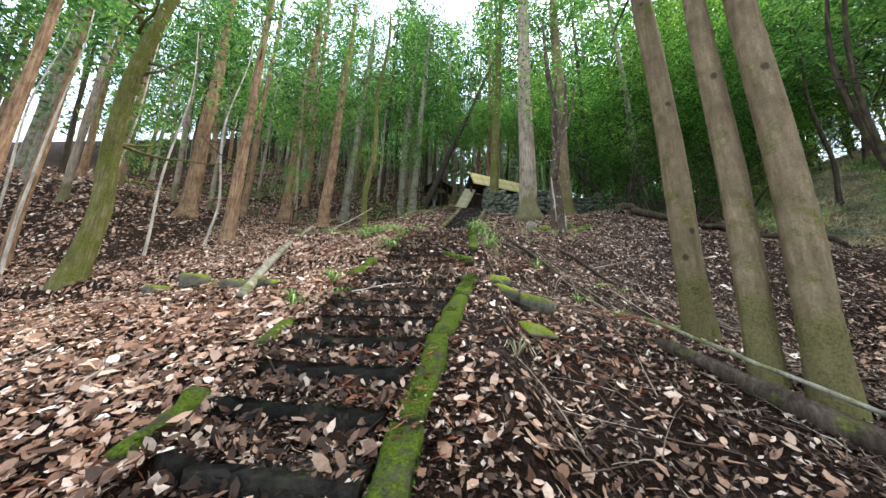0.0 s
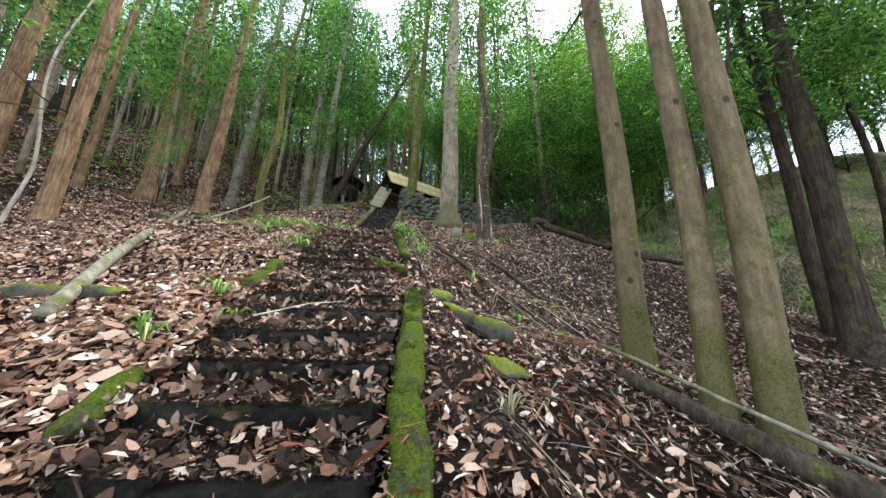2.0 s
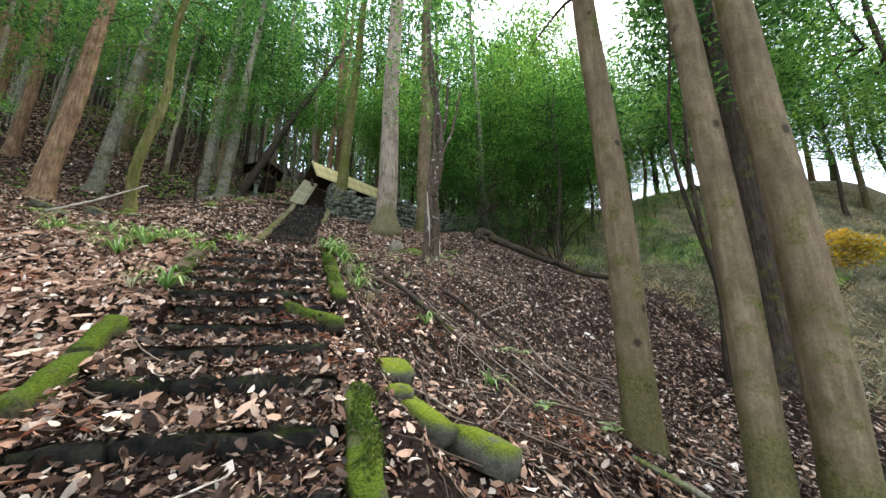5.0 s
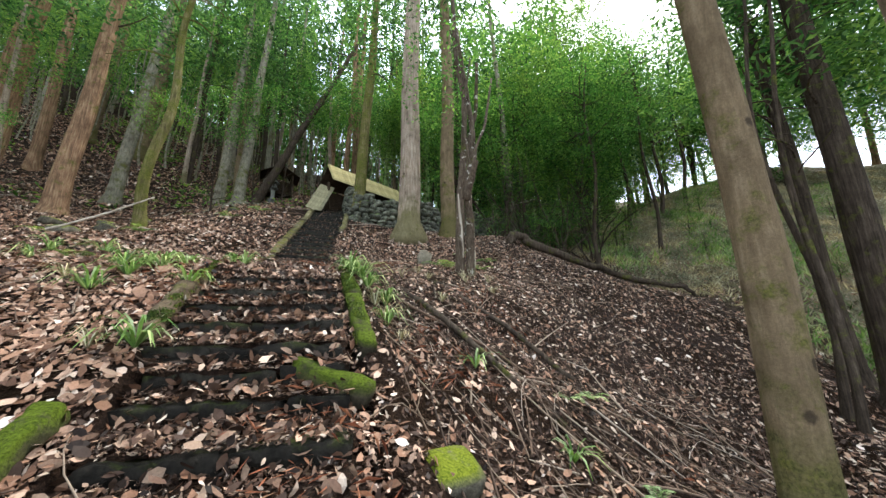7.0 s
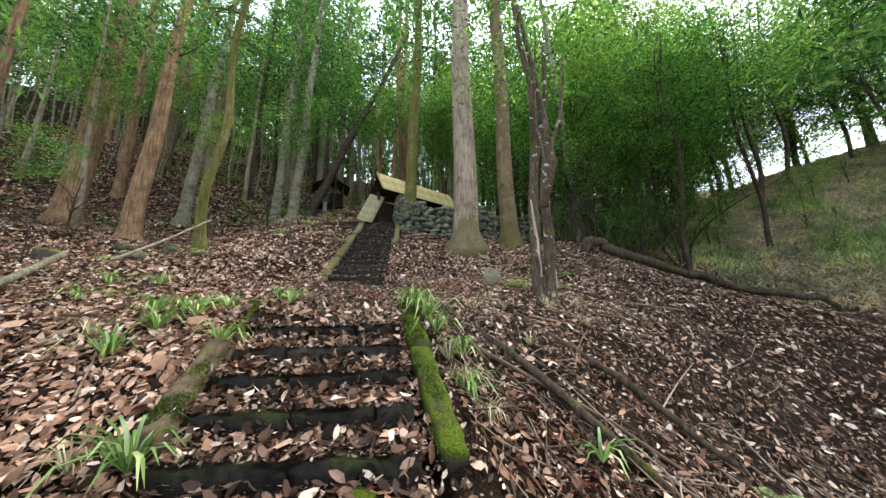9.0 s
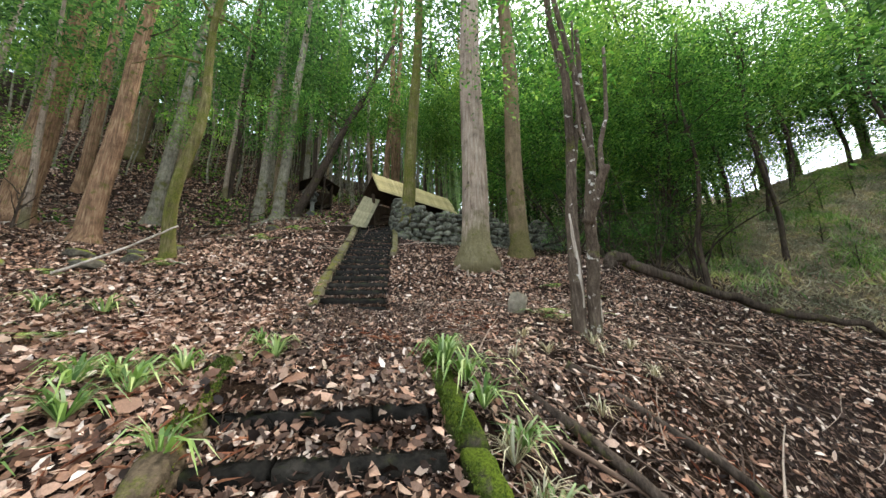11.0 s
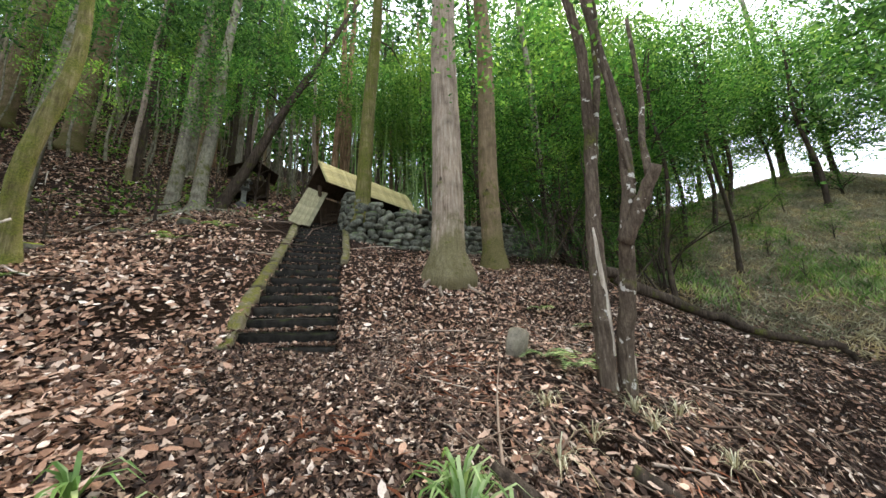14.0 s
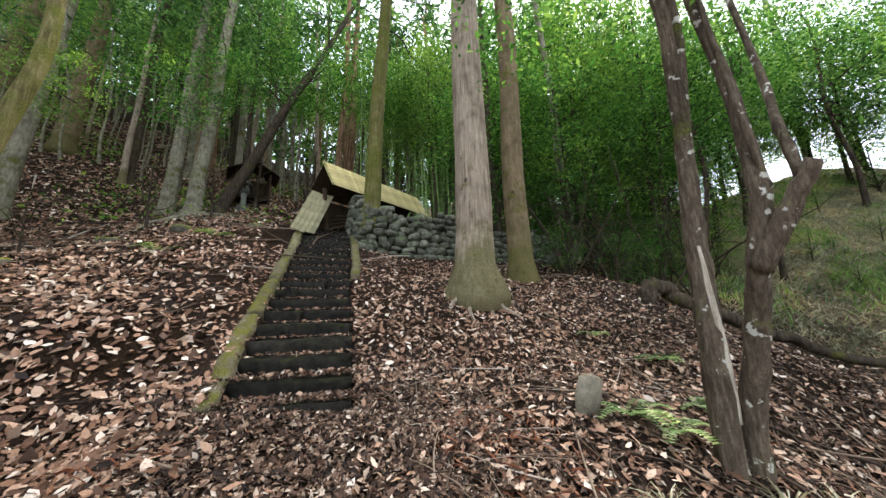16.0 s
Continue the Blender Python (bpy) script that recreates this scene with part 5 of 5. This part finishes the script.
litter("leaf_litter", "large pale dry leaves lying on the bank", 1100, (-5.0, 0.8), (-0.8, 9.8), 0.155, MAT_LITTER, rl, lambda x, y: np.where((x > ST1_L) & (y < 4.4), 0.12, 1.0) * trodden(x, y), 0.03, 0.52, 0.3)
litter("leaf_litter", "dry leaves spread over the far slope", 30000, (-15, -0.5), (6, 24), 0.13, MAT_DEBRIS, rl, None, 0.02, 0.5, 0.5)
litter("leaf_litter", "pale dry leaves spread over the far slope", 34000, (-12, -0.5), (7, 20), 0.115, MAT_LITTER, rl, lambda x, y: 0.35 + 0.65 * patchy(x, y), 0.02, 0.5, 0.4)
litter("leaf_debris", "small dark leaf fragments on the steep bank", 70000, (0.3, 8.0), (-3.0, 11.8), 0.062, MAT_DEBRIS, rl, None, 0.014, 0.45, 0.6)
litter("leaf_litter", "scattered pale leaves on the steep bank", 12000, (0.3, 7.5), (-3.0, 13.5), 0.1, MAT_LITTER, rl, lambda x, y: patchy(x, y) * trodden(x, y), 0.02, 0.45, 0.45)
litter("leaf_debris", "dark wet fragments on the stone steps", 30000, (-1.3, 0.8), (-3.0, 8.4), 0.04, MAT_DEBRIS, rl, None, 0.008, 0.5, 0.5)
litter("leaf_litter", "curled leaves heaped against the stone steps", 6000, (-1.2, 0.75), (-3.0, 7.2), 0.09, MAT_DEBRIS, rl, lambda x, y: np.where(x < stair_right(y), 0.8, 0.0), 0.035, 0.5, 0.9)
litter("leaf_litter", "dry leaves on the landing and below the wall", 26000, (-1.5, 5.5), (6.8, 14.5), 0.085, MAT_LITTER, rl, lambda x, y: np.where(np.abs(flight2_local(x, y)[0]) < 0.62, np.where(flight2_local(x, y)[1] > 0, 0.1, 0.06), 0.42) * trodden(x, y), 0.014)
litter("leaf_debris", "dark debris on the gully slope", 34000, (3, 15), (-1, 17), 0.09, MAT_DEBRIS, rl, None, 0.012)
litter("leaf_litter", "pale leaves scattered in the gully", 26000, (6, 24), (0, 17), 0.12, MAT_LITTER, rl, patchy, 0.014)
litter("cedar_sprays", "rust-brown dead cedar sprays", 9000, (-3.4, 4.2), (-1.0, 9.6), 0.15, MAT_NEEDLE, rl, lambda x, y: 0.9 * (np.sin(x * 2.3 + 1.1) * np.sin(y * 1.9 + x * 0.7) > 0.35), 0.03, 0.07, 0.35)


# twigs strewn on the ground
def twigs(name, label, n, xr, yr, length, thick, r):
    parts = []
    for _ in range(n):
        x, y = r.uniform(*xr), r.uniform(*yr)
        th = r.normal() * 1.1 + (2.2 if r.random() < 0.6 else 0.6)
        L = length * r.uniform(0.3, 1.3)
        k = 5
        s = np.linspace(-0.5, 0.5, k)
        bend = r.normal() * 0.18
        px, py = x + L * s * math.cos(th) + bend * L * s * s * math.sin(th), y + L * s * math.sin(th) - bend * L * s * s * math.cos(th)
        pz = surface(px, py) + thick + 0.01 + 0.03 * r.random(k)
        parts.append(tube(np.stack([px, py, np.maximum(pz, np.linspace(pz[0], pz[-1], k))], -1), np.linspace(thick, thick * 0.4, k) * r.uniform(0.5, 1.5), 4, cap=False))
    v, f = merge(*parts)
    return tagged(part(name, mesh_from(name, v, f, MAT_TWIG)), label, "twigs", kind="stuff")


twigs("twigs", "dead twigs strewn over the steep bank", 1300, (0.9, 6.0), (-0.3, 10), 0.6, 0.006, rl)
twigs("dead_branches", "long bare branches lying down the steep bank", 70, (1.1, 5.5), (3.6, 8.2), 1.5, 0.011, rl)
twigs("twigs", "dead twigs strewn over the slope", 420, (-9, -0.6), (0, 22), 0.7, 0.009, rl)
twigs("twigs", "dead branches strewn below the trees", 260, (-14, 14), (13, 26), 1.6, 0.02, rl)

# dead branches and low green growth on the far hillside
twigs("twigs", "dead branches strewn on the wooded hillside", 420, (-24, 2), (18, 40), 1.8, 0.025, rl)
rf = np.random.default_rng(41)
n = 60000
fx, fy = rf.uniform(-60, 48, n), rf.uniform(36, 78, n)
hh = 1.5 + rf.random(n) ** 0.9 * 15 * (0.55 + 0.45 * np.sin(fx * 0.8) * np.sin(fy * 0.7 + 1))
c = np.stack([fx, fy, slope(fx, fy) + 0.3 + hh], -1)
a, b = random_axes(n, 0.3, rf)
v, f = leaf_arrays(c, a, b, rf.uniform(0.4, 1.0, n), rf.uniform(0.15, 0.4, n), 0.05)
tagged(part("far_woods", mesh_from("far_woods", v, f, MAT_CEDARLEAF, False)), "dense green woods far up the hillside", "woods", kind="stuff")
n = 12000
fx, fy = rf.uniform(-30, 2, n), rf.uniform(19, 40, n)
k = np.sin(fx * 0.5 + 1) * np.sin(fy * 0.45) + rf.normal(size=n) * 0.3 > 0.25
fx, fy = fx[k], fy[k]
c = np.stack([fx, fy, slope(fx, fy) + bumps(fx, fy) + rf.random(len(fx)) * 0.5], -1)
a, b = random_axes(len(fx), 0.5, rf)
v, f = leaf_arrays(c, a, b, rf.uniform(0.15, 0.35, len(fx)), rf.uniform(0.06, 0.14, len(fx)), 0.02)
tagged(part("undergrowth", mesh_from("undergrowth", v, f, MAT_LEAF_LIGHT, False)), "light green undergrowth on the hillside", "undergrowth", kind="stuff")
litter("leaf_litter", "dead leaves on the wooded hillside", 36000, (-26, 3), (18, 42), 0.18, MAT_LITTER, rl, None, 0.03, 0.5, 0.5)
litter("leaf_litter", "dry leaves on the open bank", 30000, (-18, -4.6), (-4, 10), 0.13, MAT_LITTER, rl, None, 0.02, 0.5, 0.45)
litter("leaf_debris", "small crumbled leaf fragments on the bank", 50000, (-6, 1.0), (-3, 10.5), 0.045, MAT_DEBRIS, rl, None, 0.012, 0.5, 0.6)
litter("leaf_debris", "pale crumbs on the upper steps", 2600, (-0.7, 1.8), (9.7, 15.9), 0.06, MAT_LITTER, rl, lambda x, y: np.abs(flight2_local(x, y)[0]) < 0.58, 0.01, 0.4, 0.4, False)

# slim pale stems on the hillside
slim = tree("slim_tree", "slim pale bare-stemmed tree on the hillside", 0, 0, 0.075, 12.5, (0.01, 0.0), MAT_GREYBARK, rt, cedar_crown(rt, 9.0, 13.0, 1.5, 26, 24, MAT_LEAF_LIGHT, 0.2, 0.08), None, "slim pale trees", sides=7, wobble=0.12)
rp = np.random.default_rng(8)
for n in range(250):
    x, y = rp.uniform(-36, 9), rp.uniform(25.5, 52)
    s = rp.uniform(0.7, 1.2)
    m = pose(x, y, on_ground(x, y, 0.1), rp.normal() * 2.5, rp.normal() * 2.5, rp.uniform(0, 360)) @ Matrix.Diagonal((s, s, s, 1))
    if n == 0:
        slim.matrix_basis = m
    else:
        copy_thing(slim, m)

# bamboo behind the cedars
MAT_BAMBOO = bark_material("green_bamboo", [(0.28, (0.08, 0.14, 0.04)), (0.5, (0.2, 0.3, 0.1)), (0.72, (0.36, 0.45, 0.2))], 0.0, (4, 4, 4), 0.003)
culm_v, culm_f = tube(np.stack([np.zeros(40), np.zeros(40), np.linspace(-0.2, 9, 40)], -1), 0.04 * (1 + 0.14 * (np.arange(40) % 4 == 0)) * np.linspace(1, 0.5, 40), 7)
bamboo = thing("bamboo", "slender green bamboo stem", "bamboo", "bamboo grove")
part("culm", mesh_from("culm", culm_v, culm_f, MAT_BAMBOO), bamboo)
part("leaves", crown_mesh("leaves", rp, MAT_LEAF_LIGHT, np.stack([rp.normal(size=30) * 0.5, rp.normal(size=30) * 0.5, rp.uniform(4.0, 9, 30)], -1), 22, np.array([1, 1, 0.6]), 0.16, 0.022, 0.4, 0.3, 0.4), bamboo)
for n in range(46):
    x, y = rp.uniform(2.8, 9.5), rp.uniform(19.5, 26)
    m = pose(x, y, on_ground(x, y, 0.1), rp.normal() * 3, rp.normal() * 3, rp.uniform(0, 360))
    if n == 0:
        bamboo.matrix_basis = m
    else:
        copy_thing(bamboo, m)

# mossy rocks and spreading roots by the grey cedars
for x, y, s in [(-5.6, 14.6, 0.34), (-6.3, 14.2, 0.4), (-5.0, 15.3, 0.3), (-7.0, 15.0, 0.36), (-6.0, 15.6, 0.3), (-7.8, 13.6, 0.4), (-2.2, 17.2, 0.3), (-4.3, 17.8, 0.34), (-1.0, 18.0, 0.28), (-3.0, 18.4, 0.3), (-2.5, 3.3, 0.26), (-3.2, 3.6, 0.3), (-4.6, 4.4, 0.32), (-5.1, 4.2, 0.28)]:
    v, f = boulder(rp, s * rp.uniform(0.8, 1.3), s * rp.uniform(0.7, 1.0), s * rp.uniform(0.4, 0.65), 3, 0.4)
    tagged(part("rock", mesh_from("rock", v, f, MAT_ROCK), m=pose(x, y, on_ground(x, y) + s * 0.1, 0, 0, rp.uniform(0, 360))), "mossy half-buried rock on the slope", "rock", "mossy rocks")
for k in range(9):
    th = -2.9 + 0.33 * k
    x0, y0 = -3.45 + 0.25 * math.cos(th), 21.4 + 0.25 * math.sin(th)
    L = rp.uniform(1.2, 2.4)
    log("pale surface root of the grey cedar", [(x0, y0, 0.1), (x0 + 0.5 * L * math.cos(th), y0 + 0.5 * L * math.sin(th), 0.03), (x0 + L * math.cos(th + 0.25), y0 + L * math.sin(th + 0.25), -0.03)], 0.07, 0.025, MAT_GREYBARK, "root")
for k in range(5):
    th = -2.8 + 0.5 * k
    x0, y0 = 3.05 + 0.4 * math.cos(th), 11.4 + 0.4 * math.sin(th)
    L = rp.uniform(0.3, 0.55)
    log("surface root of the pale cedar", [(x0, y0, 0.06), (x0 + 0.5 * L * math.cos(th), y0 + 0.5 * L * math.sin(th), 0.02), (x0 + L * math.cos(th + 0.3), y0 + L * math.sin(th + 0.3), -0.05)], 0.045, 0.02, MAT_CEDAR_PALE, "root")
litter("leaf_debris", "dark trodden debris on the landing", 26000, (-1.4, 2.0), (6.2, 10.4), 0.065, MAT_DEBRIS, rl, None, 0.012, 0.5, 0.6)
litter("leaf_litter", "dry leaves under the trees of the far bank", 22000, (-32, -13), (0, 22), 0.22, MAT_LITTER, rl, None, 0.03, 0.5, 0.45)
